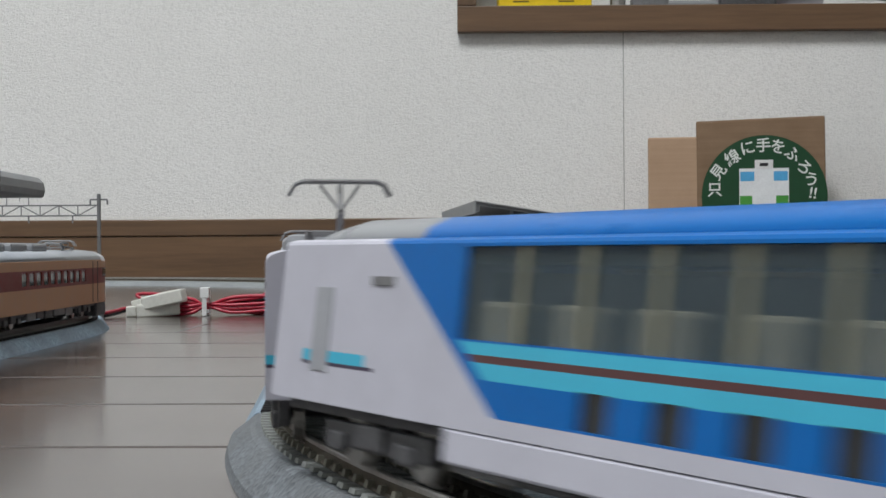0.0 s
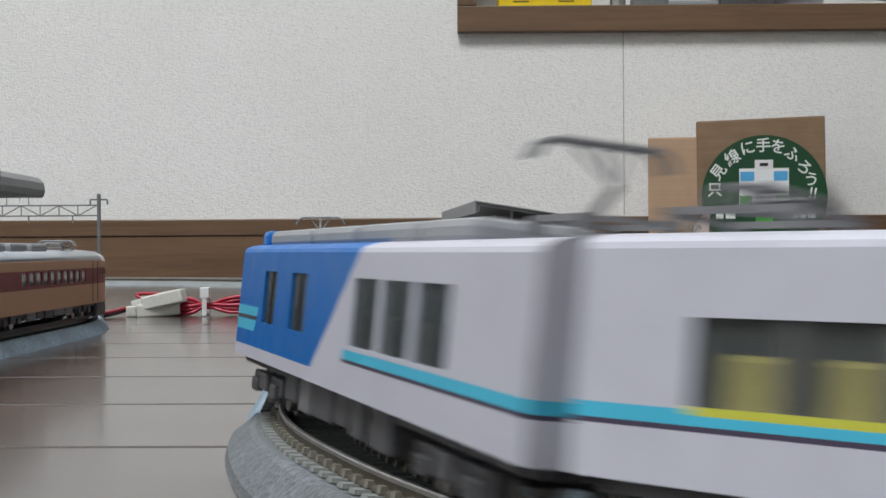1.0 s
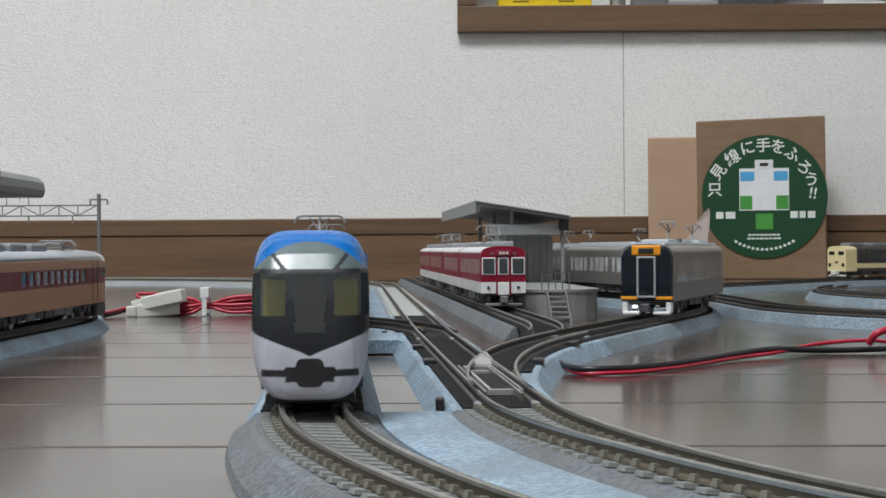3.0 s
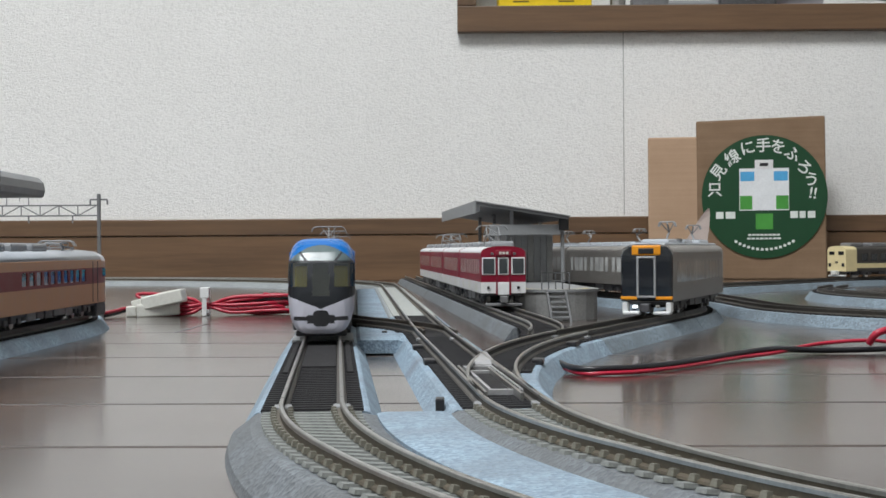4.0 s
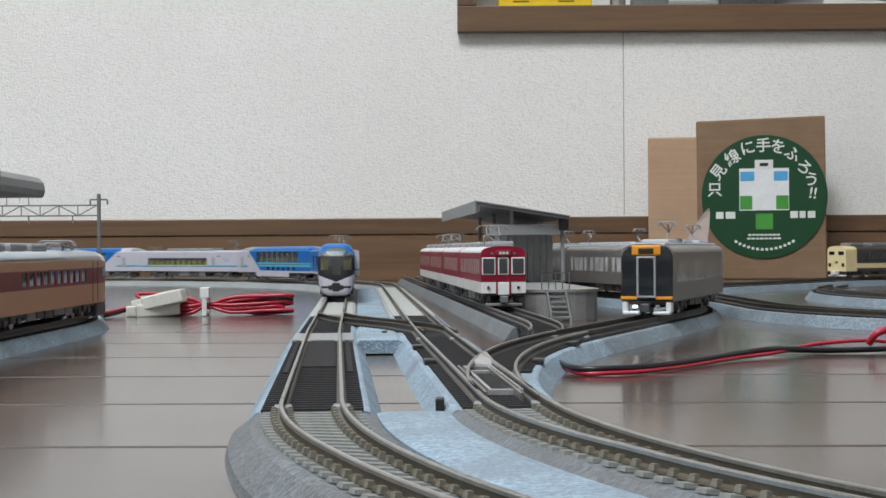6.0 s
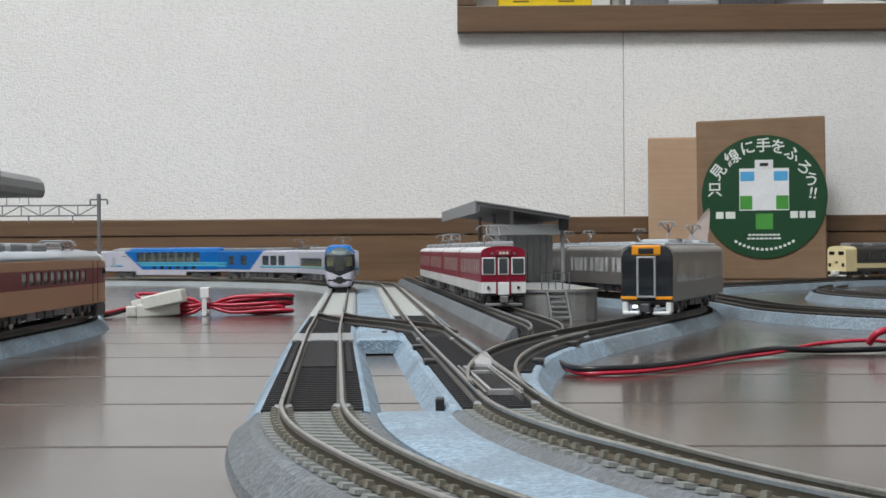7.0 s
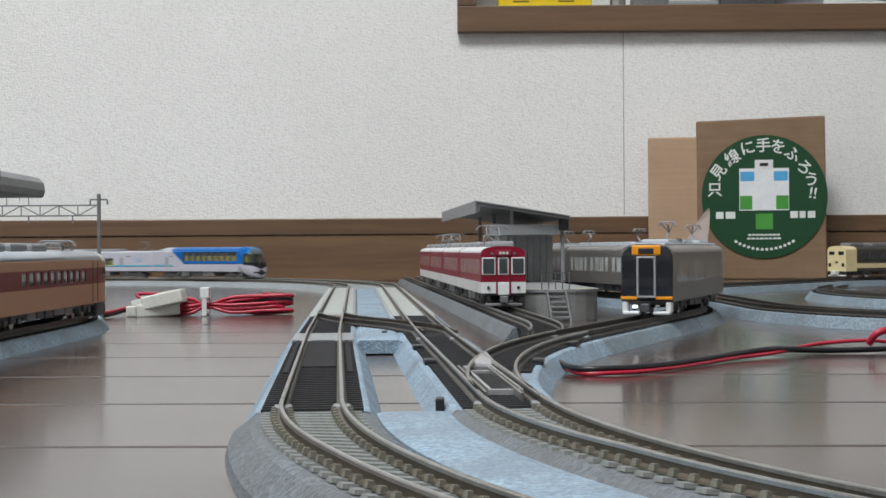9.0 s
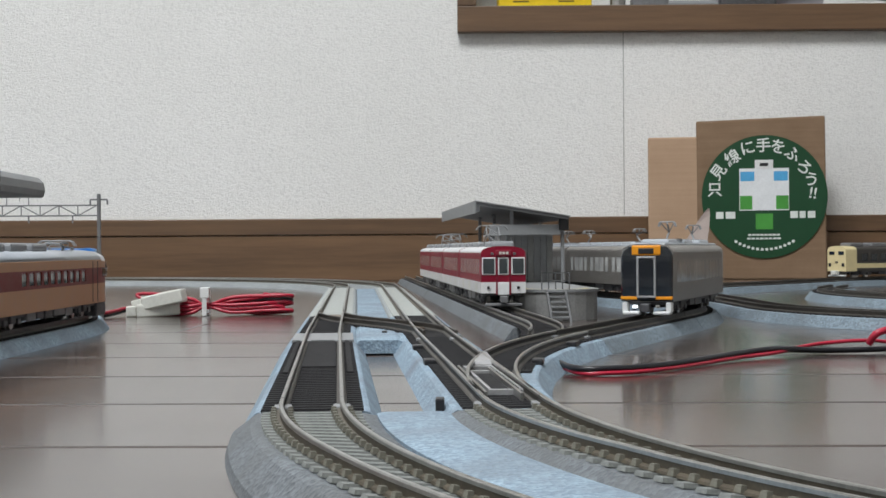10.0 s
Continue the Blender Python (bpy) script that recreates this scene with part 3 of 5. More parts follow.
    simple("back_track", "far model track in front of the cardboard boxes", BACK)
    return branch, brown


def arc_course(cx, cy, r, a0, a1):
    out = []
    n = int(abs(a1 - a0) / 180 * math.pi * r / 4)
    for i in range(n + 1):
        a = radians(a0 + (a1 - a0) * i / n)
        d = 1 if a1 > a0 else -1
        out.append((cx + r * math.cos(a), cy + r * math.sin(a), math.degrees(math.atan2(-math.sin(a) * d, math.cos(a) * d))))
    return out


BACK = course(140, 911, 38.8, [("s", 250), ("a", 250, 48), ("s", 260)])


# ---- rolling stock ----
def pane_material(name, tint, alpha):
    m = Nodes(name)
    m.b.inputs["Base Color"].default_value = tint
    m.b.inputs["Roughness"].default_value = 0.22
    m.b.inputs["Alpha"].default_value = alpha
    return m.mat


M_PANE = pane_material("clear_tinted_pane", (0.10, 0.11, 0.11, 1), 0.28)
M_CAB_FRAME = plastic("cab_frame_black", (0.012, 0.014, 0.018, 1), 0.5)
M_CAB_FRAME.node_tree.nodes["Principled BSDF"].inputs["Specular IOR Level"].default_value = 0.25
M_PANE_CAB = pane_material("cab_pane", (0.10, 0.11, 0.11, 1), 0.28)
M_PANE_CAB.node_tree.nodes["Principled BSDF"].inputs["Roughness"].default_value = 0.4
M_PANE_CAB.node_tree.nodes["Principled BSDF"].inputs["Specular IOR Level"].default_value = 0.2
M_PANE_DARK = pane_material("dark_tinted_pane", (0.05, 0.075, 0.09, 1), 0.5)
M_INSIDE = varied("grey_interior", (0.10, 0.10, 0.10, 1), (0.15, 0.15, 0.15, 1), 100, 0.7)


def shell(L, w, z0, ze, roof, openings, x0=0.0, rib=0.7):
    """A car body: side walls with true window openings, a rounded roof over the eave ze, closed ends."""
    bm = bmesh.new()
    xs = sorted({x0, L, *[v for o in openings for v in o[:2]]})
    zs = sorted({z0, ze, *[v for o in openings for v in o[2:]]})

    def open_at(x, z):
        return any(a < x < b and c < z < d for a, b, c, d in openings)

    for side in (-1, 1):
        grid = {}

        def vert(i, j, inner=False):
            k = (i, j, inner)
            if k not in grid:
                grid[k] = bm.verts.new((xs[i], side * (w - (rib if inner else 0)), zs[j]))
            return grid[k]
        for i in range(len(xs) - 1):
            for j in range(len(zs) - 1):
                mx, mz = (xs[i] + xs[i + 1]) / 2, (zs[j] + zs[j + 1]) / 2
                if not open_at(mx, mz):
                    bm.faces.new((vert(i, j), vert(i + 1, j), vert(i + 1, j + 1), vert(i, j + 1)))
                    continue
                for (a, b, nx, nz) in (((i, j), (i + 1, j), mx, zs[j] - 0.01), ((i, j + 1), (i + 1, j + 1), mx, zs[j + 1] + 0.01),
                                       ((i, j), (i, j + 1), xs[i] - 0.01, mz), ((i + 1, j), (i + 1, j + 1), xs[i + 1] + 0.01, mz)):
                    if not open_at(nx, nz):
                        bm.faces.new((vert(*a), vert(*b), vert(*b, True), vert(*a, True)))
    prof = [(w, ze)] + roof
    prof = prof + [(-y, z) for y, z in reversed(prof) if y > 0.01] if abs(prof[-1][0]) < 0.01 else prof + [(-y, z) for y, z in reversed(prof)]
    loft(bm, [[(x, y, z) for y, z in prof] for x in (x0, L)], closed=False)
    for x in (x0, L):
        ring = [(x, w, z0)] + [(x, y, z) for y, z in prof] + [(x, -w, z0)]
        bm.faces.new([bm.verts.new(p) for p in ring])
    bm.faces.new([bm.verts.new(p) for p in ((x0, w, z0), (L, w, z0), (L, -w, z0), (x0, -w, z0))])
    return bm


def rounded_roof(w, ze, zt, n=7):
    """The quarter of a rounded roof, from the eave to the crown."""
    return [(w * (math.cos(i / n * math.pi / 2) ** 0.75), ze + (zt - ze) * (math.sin(i / n * math.pi / 2) ** 0.85)) for i in range(1, n)] + [(0.0, zt)]


def windows(car, openings, w, material, depth=0.5, bars=0, bar_material=None):
    for a, b, c, d in openings:
        for side in (-1, 1):
            y = side * (w - depth)
            pane = part("window", boxes((a, b, y - 0.1, y + 0.1, c, d)), material, car)
            pane.visible_shadow = False
            for k in range(1, bars + 1):
                x = a + (b - a) * k / (bars + 1)
                part("mullion", boxes((x - 0.45, x + 0.45, y - 0.25, y + 0.25, c, d)), bar_material or M_BLACK, pane)


def bogie(car, x, material=None):
    b = part("bogie", boxes((-3, 3, -6.2, 6.2, 2.4, 5.4), bevel=0.3), material or M_UNDER, car)
    for s in (-1, 1):
        rows = [(-11, 11, 6.0, 7.6, 2.0, 4.6), (-9, -5.5, 7.0, 8.3, 1.6, 3.6), (5.5, 9, 7.0, 8.3, 1.6, 3.6), (-2.6, 2.6, 7.0, 8.4, 2.2, 4.8)]
        part("side_frame", boxes(*[(p, q, *sorted((s * y0, s * y1)), z0, z1) for p, q, y0, y1, z0, z1 in rows], bevel=0.3), material or M_UNDER, b)
    b.location = (x / 1000, 0, 0)
    for xx in (-7, 7):
        for y in (-1, 1):
            bm = bmesh.new()
            tube(bm, [(xx, y * 4.2, 2.75), (xx, y * 4.5, 2.75)], 3.2, 16)
            tube(bm, [(xx, y * 4.5, 2.75), (xx, y * 5.6, 2.75)], 2.72, 16)
            part("wheel", bm, M_STEEL, b)


def underfloor(car, L, z0, seed, material=None):
    rng = random.Random(seed)
    x = 38
    while x < L - 44:
        d = rng.uniform(5, 15)
        z = rng.uniform(1.6, 2.6)
        part("underfloor_box", boxes((x, x + d, -8.2, 8.2, z, z0 + 0.3), bevel=0.35), material or (M_UNDER if rng.random() < 0.6 else M_UNDER_GREY), car)
        x += d + rng.uniform(0.6, 3.0)
    part("chassis", boxes((2, L - 2, -7.6, 7.6, z0 - 1.1, z0 + 0.8)), M_UNDER, car)


def pantograph(car, x, z, h=8.5, folded=False, material=None, flip=1, wide=1.0):
    """A single-arm pantograph: base on insulators, lower arm, upper arm, head with horns."""
    m = material or M_UNDER_GREY
    p = part("pantograph", boxes((-6, 6, -4.2, -3.6, 1.2, 1.7), (-6, 6, 3.6, 4.2, 1.2, 1.7), (-6, -5.4, -4.2, 4.2, 1.2, 1.7), (5.4, 6, -4.2, 4.2, 1.2, 1.7),
                                 (-5.6, -4.6, -4.3, -3.3, 0, 1.2), (4.6, 5.6, -4.3, -3.3, 0, 1.2), (-5.6, -4.6, 3.3, 4.3, 0, 1.2), (4.6, 5.6, 3.3, 4.3, 0, 1.2)), m, car)
    p.location = (x / 1000, 0, z / 1000)
    top = 2.6 if folded else h
    k = 2.6 * flip
    bm = bmesh.new()
    tube(bm, [(-k, 0, 1.6), (k, 0, 1.6 + (top - 1.6) * 0.45)], 0.45)
    tube(bm, [(k, 0, 1.6 + (top - 1.6) * 0.45), (-0.4 * k, 0, top)], 0.35)
    tube(bm, [(k, 0, 1.6 + (top - 1.6) * 0.45), (-0.4 * k, 2.4, top)], 0.2)
    tube(bm, [(k, 0, 1.6 + (top - 1.6) * 0.45), (-0.4 * k, -2.4, top)], 0.2)
    part("arm", bm, m, p)
    bm = bmesh.new()
    for dx in (-1.3, 1.3):
        tube(bm, [(-0.4 * k + dx, y * wide, top + z) for y, z in ((-6.4, -1.3), (-5.6, 0.1), (-4.6, 0.5), (4.6, 0.5), (5.6, 0.1), (6.4, -1.3))], 0.28)
    for y in (-2.4, 2.4):
        tube(bm, [(-0.4 * k - 1.3, y, top + 0.4), (-0.4 * k + 1.3, y, top + 0.4)], 0.25)
    part("head", bm, m, p)


def diamond_pantograph(car, x, z, h=9.0, material=None):
    """A diamond pantograph with crossed frames."""
    m = material or M_SILVER
    p = part("pantograph", boxes((-8, 8, -4.4, -3.8, 0.8, 1.3), (-8, 8, 3.8, 4.4, 0.8, 1.3), (-8, -7.4, -4.4, 4.4, 0.8, 1.3), (7.4, 8, -4.4, 4.4, 0.8, 1.3),
                                 (-7, -6, -4.6, -3.6, 0, 0.8), (6, 7, -4.6, -3.6, 0, 0.8), (-7, -6, 3.6, 4.6, 0, 0.8), (6, 7, 3.6, 4.6, 0, 0.8)), m, car)
    p.location = (x / 1000, 0, z / 1000)
    bm = bmesh.new()
    for s in (-1, 1):
        for y in (-3.6, 3.6):
            tube(bm, [(s * 2.2, y, 1.3), (s * 6.0, y * 0.8, 1.3 + h * 0.42), (s * 0.9, y * 0.7, h)], 0.26)
        tube(bm, [(s * 6.0, -2.9, 1.3 + h * 0.42), (s * 6.0, 2.9, 1.3 + h * 0.42)], 0.24)
        tube(bm, [(s * 2.2, -3.6, 1.3), (s * 6.0, 2.9, 1.3 + h * 0.42)], 0.16)
        tube(bm, [(s * 6.0, -2.9, 1.3 + h * 0.42), (s * 0.9, 2.5, h)], 0.16)
    part("arm", bm, m, p)
    bm = bmesh.new()
    for dx in (-1.4, 1.4):
        tube(bm, [(dx, -7, h - 1.4), (dx, -6, h), (dx, -5, h + 0.5), (dx, 5, h + 0.5), (dx, 6, h), (dx, 7, h - 1.4)], 0.27)
    part("head", bm, m, p)


def roof_units(car, rows, z, material=None, half=5.5, h=2.6, lift=0.6):
    for a, b in rows:
        u = part("roof_unit", boxes((a, b, -half, half, z - lift, z + h), bevel=0.9), material or M_GREY_ROOF, car)
        n = max(2, int((b - a) / 4))
        for k in range(n):
            x = a + 1.5 + (b - a - 3) * k / max(1, n - 1)
            part("grille", boxes((x - 0.5, x + 0.5, -half + 1.5, half - 1.5, z + h - 0.1, z + h + 0.15)), M_UNDER_GREY, u)


def seats(car, a, b, w, z0, z1, material, pitch=8.0):
    """Seat backs in rows behind the windows, and the dark core of the interior."""
    part("interior", boxes((a - 2, b + 2, -w + 4.6, w - 4.6, z0 - 3, z1 + 3)), M_INSIDE, car)
    x = a + 2
    while x < b - 3:
        for s in (-1, 1):
            y0, y1 = sorted((s * (w - 0.8), s * (w - 4.4)))
            part("seat", boxes((x, x + 0.6 * pitch, y0, y1, z0 - 2, z1), bevel=0.5), material, car)
        x += pitch


def place(car, pts, s, L, sign=1, lift=RAIL, inset=24):
    """Puts a still car on a course, its x=0 end at s, running on towards larger s."""
    a, b = along(pts, s + inset), along(pts, s + L - inset)
    ang = math.atan2(b[1] - a[1], b[0] - a[0])
    ux, uy = math.cos(ang), math.sin(ang)
    car.matrix_world = Matrix.Translation(((a[0] - inset * ux) / 1000, (a[1] - inset * uy) / 1000, lift / 1000)) @ Matrix.Rotation(ang, 4, "Z")
    return car


WHITE = (0.50, 0.50, 0.57, 1)
ROOF_GREY = (0.27, 0.28, 0.295, 1)
BLUE = (0.0, 0.125, 0.43, 1)
CYAN = srgb(70, 178, 208)
LINE = srgb(70, 60, 80)
EX_W = 9.2
SHORT = 0.9


def express_shared(car, L, z0, seed, bog=22):
    bogie(car, bog)
    bogie(car, L - bog)
    underfloor(car, L, z0, seed)
    for x in (-1.6, L + 0.2):
        part("gangway", boxes((x, x + 1.4, -4.2, 4.2, z0 + 1, 21), bevel=0.3), M_UNDER_GREY, car)


def door_and_marks(car, x, z0, z1, w, lamp=6.5):
    for s in (-1, 1):
        y = s * w
        part("door", boxes((x - 2.0, x + 2.0, min(y, y + s * 0.12), max(y, y + s * 0.12), z0, z1), bevel=0.05), M_DOOR, car, "pale grey passenger door")
        part("marker_lamp", boxes((x + lamp - 2.2, x + lamp + 2.2, min(y, y + s * 0.15), max(y, y + s * 0.15), 19.0, 19.9)), M_UNDER_GREY, car)


M_DOOR = plastic("pale_door", (0.34, 0.35, 0.38, 1), 0.4)


def express_cab():
    """Streamlined end car: white end, blue window section, faceted glass nose at x = 131."""
    car = thing("express_end_car", at(0, 0), "streamlined blue and white express end car with a glass nose", "train car", "express train cars")
    L0, z0, ze = 112.0, 6.4, 23.2
    paint = livery("express_end_paint", WHITE, [
        (BLUE, [(1, 1.4, 60.6), (0, 1, 12.9)]),
        (LINE, [(0, 1, 12.5), (0, -1, -12.95), (1, 0, 42)]),
        (CYAN, [(0, 1, 10.7), (0, -1, -12.0), (-1, 0, -28), (1, 0, 2.4)]),
        (LINE, [(0, 1, 10.4), (0, -1, -10.7), (-1, 0, -30), (1, 0, 2.4)])])
    win = [(41, 110, 15.2, 22.9)]
    part("body", shell(L0, EX_W, z0, ze, rounded_roof(EX_W, ze, 24.4), win), paint, car)
    # raised roof hood over the saloon
    bm = bmesh.new()
    rings = []
    for x, k in ((3, 0.0), (6, 0.75), (12, 1.0), (111, 1.0), (112, 1.0)):
        rings.append([(x, y * (0.9 + 0.04 * k), 23.2 + (z - 23.2) * k) for y, z in ((-8.6, 23.2), (-7.6, 25.0), (-5.0, 26.4), (0, 27.2), (5.0, 26.4), (7.6, 25.0), (8.6, 23.2))])
    shade(part("roof_hood", loft(bm, rings), livery("express_hood_paint", WHITE, [(ROOF_GREY, [(-1, 0, -13)]), (BLUE, [(1, 0, 25)])], 0.25), car))
    windows(car, win, EX_W, M_PANE, 0.4, 8, plastic("blue_grey_mullion", (0.06, 0.09, 0.12, 1), 0.4))
    seats(car, 41, 110, EX_W, 15.2, 19.6, M_SEAT_YELLOW, 7.5)
    # nose: rounded sections that shrink towards the tip
    secs = [(118, 9.2, 27.3, 6.4), (122, 9.25, 27.4, 5.2), (126, 9.35, 27.3, 4.0), (130, 9.3, 26.8, 2.8), (134, 9.2, 25.7, 1.9), (138, 9.0, 23.6, 1.5),
            (141.5, 8.6, 20.8, 1.3), (144.5, 7.8, 16.6, 1.3), (146.4, 6.6, 12.8, 1.6), (147.4, 4.8, 10.0, 2.4), (147.8, 2.2, 7.8, 3.4)]
    secs = [(112 + (x - 118) * 0.63, w, zt, zb) for x, w, zt, zb in secs]
    fine = []
    for (a, b) in zip(secs, secs[1:]):
        for k in range(12):
            t = k / 12
            fine.append(tuple(p + (q - p) * t for p, q in zip(a, b)))
    fine.append(secs[-1])
    N = 240
    rings = []
    for x, w, zt, zb in fine:
        ring = []
        for k in range(N):
            a = 2 * math.pi * (k + 0.5) / N
            c, s = math.cos(a), math.sin(a)
            zc = zb + (zt - zb) * 0.52
            y = w * math.copysign(abs(c) ** 0.42, c)
            z = zc + ((zt - zc) if s > 0 else (zc - zb)) * math.copysign(abs(s) ** 0.72, s)
            ring.append((x, y, z))
        rings.append(ring)

    def kind_of(c):
        low = 8.2 + abs(c.y) / 9 * 3.4
        arch = 25.6 - 4.6 * (abs(c.y) / 9) ** 2
        w = abs(c.y)
        if c.x > 114.8 and c.z > low:
            if c.z > arch or c.x < 118.0:
                return "hood" if c.z > 12.7 else "skirt"
            if c.z > 21.3:
                # slanting bars beside the middle roof light
                return "frame" if abs(w - (4.0 + 0.8 * (c.z - 21.3))) < 0.4 else "windscreen"
            if c.z > 20.6 or 2.3 < w < 3.7:
                return "frame"
            return "pane" if c.z > (11.6 if w < 3 else 14.2) else "frame"
        if c.z > 12.7 and c.x <= 114.8:
            return "hood"
        if c.x > 125 and ((5.0 < c.z < 6.1 and w < 7.4) or (4.2 < c.z < 6.5 and w < 3.7)):
            return "slot"
        return "skirt"
    mats = {"hood": livery("express_nose_blue", BLUE, [], 0.22), "frame": M_CAB_FRAME, "windscreen": M_GLASS_DOME, "pane": M_PANE_CAB, "slot": M_BLACK, "skirt": livery("express_nose_white", WHITE, [], 0.3)}
    whole = loft(bmesh.new(), rings)
    whole.faces.ensure_lookup_table()
    groups = {}
    for f in whole.faces:
        groups.setdefault(kind_of(f.calc_center_median()), []).append([v.co.copy() for v in f.verts])
    names = {"hood": "nose_hood", "frame": "windscreen_frame", "windscreen": "windscreen", "pane": "cab_window", "slot": "coupler_slot", "skirt": "nose_skirt"}
    whole.free()
    for k, faces in sorted(groups.items()):
        bm = bmesh.new()
        for f in faces:
            bm.faces.new([bm.verts.new(v) for v in f])
        bmesh.ops.remove_doubles(bm, verts=bm.verts, dist=0.001)
        shade(part(names[k], bm, mats[k], car)).visible_shadow = k != "pane"
    part("coupler_cover", boxes((124.4, 130.0, -3.2, 3.2, 4.6, 6.2), bevel=0.5), M_BLACK, car)
    for s in (-1, 1):
        part("headlight", boxes((127.8, 129.4, min(s * 3.9, s * 6.0), max(s * 3.9, s * 6.0), 4.9, 5.9), bevel=0.3), M_WHITE, car)
        part("cab_seat", boxes((119.0, 121.2, min(s * 3.2, s * 7.4), max(s * 3.2, s * 7.4), 11, 19.8), bevel=0.6), M_SEAT_YELLOW, car)
    part("cab_bulkhead", boxes((112.5, 117.5, -8.0, 8.0, 6, 23)), plastic("beige_grey_bulkhead", (0.27, 0.27, 0.23, 1), 0.6), car)
    part("snow_plough", boxes((117, 126, -7, 7, 0.5, 2.0), bevel=0.4), M_BLACK, car)
    door_and_marks(car, 20.3, 9.6, 18.6, EX_W, 5.8)
    bogie(car, 24)
    bogie(car, 105)
    underfloor(car, 120, z0, 5)
    part("gangway", boxes((-1.5, -0.1, -4.2, 4.2, 6, 21), bevel=0.3), M_UNDER_GREY, car)
    return car


def express_saloon():
    car = thing("express_car", at(0, 0), "white express saloon car with yellow seats behind its window band", "train car", "express train cars")
    L, z0, ze = 133.0, 6.4, 22.6
    paint = livery("express_saloon_paint", WHITE, [(CYAN, [(0, 1, 10.6), (0, -1, -11.7)]), (srgb(190, 190, 70), [(0, 1, 11.3), (0, -1, -11.9), (1, 0, 10), (-1, 0, -93)]), (LINE, [(0, 1, 10.2), (0, -1, -10.6)])])
    win = [(10, 93, 11.9, 17.9)]
    part("body", shell(L, EX_W, z0, ze, rounded_roof(EX_W, ze, 24.4), win), paint, car)
    windows(car, win, EX_W, M_PANE, 0.4, 10, plastic("dark_mullion", (0.10, 0.10, 0.10, 1), 0.4))
    seats(car, 10, 93, EX_W, 11.9, 15.6, M_SEAT_YELLOW, 7.55)
    door_and_marks(car, 101.5, 11.9, 18.4, EX_W, 7.0)
    for s in (-1, 1):
        for k, (a, b, c, d) in enumerate(((114, 124, 15.8, 16.7), (116, 122.5, 14.6, 15.3), (114, 119.5, 17.3, 17.9))):
            y = s * EX_W
            part("emblem_bar", boxes((a, b, min(y, y + s * 0.06), max(y, y + s * 0.06), c, d)), plastic("pale_blue_emblem", srgb(150, 180, 215), 0.4) if (k + s) else M_DOOR, car)
    roof_units(car, [(34, 54), (57, 76), (79, 98)], 24.2, M_GREY_ROOF, 6.4, 2.1)
    pantograph(car, 9, 24.6, 7.0, folded=True, flip=-1)
    pantograph(car, 122, 24.6, 7.6)
    express_shared(car, L, z0, 2)
    return car


def express_group_car():
    car = thing("express_car", at(0, 0), "half blue, half white express car with square windows", "train car", "express train cars")
    L, z0, ze = 133.0, 6.4, 22.6
    paint = livery("express_group_paint", WHITE, [(BLUE, [(-1, 1.4, -45.2), (0, 1, 8.2)]), (CYAN, [(0, 1, 10.4), (0, -1, -11.5), (1, 0, 73)]), (LINE, [(0, 1, 10.0), (0, -1, -10.4), (1, 0, 73)]),
                                                  (CYAN, [(0, 1, 10.5), (0, -1, -14.2), (-1, 0.6, -9.0)]), (LINE, [(0, 1, 12.2), (0, -1, -12.8), (-1, 0.6, -9.0)])])
    win = [(20.5, 30, 12.1, 19.8), (40.5, 50.5, 12.1, 19.8), (76, 86.5, 12.0, 19.7), (88.5, 99, 12.0, 19.7), (101, 111.5, 12.0, 19.7)]
    part("body", shell(L, EX_W, z0, ze, rounded_roof(EX_W, ze, 24.4), win), paint, car)
    windows(car, win, EX_W, M_PANE_DARK, 0.4, 1)
    seats(car, 19, 116, EX_W, 12, 16, plastic("ochre_seat", (0.20, 0.18, 0.12, 1), 0.6), 11)
    part("roof_end_cap", boxes((0.5, 5.5, -6.6, 6.6, 23.4, 26.4), bevel=0.9), livery("express_cap_blue", BLUE, [], 0.25), car)
    roof_units(car, [(6.5, 36), (38, 62), (64, 88), (90, 108)], 24.2, M_GREY_ROOF, 6.4, 2.1)
    pantograph(car, 122, 24.6, 7.6)
    express_shared(car, L, z0, 8)
    return car


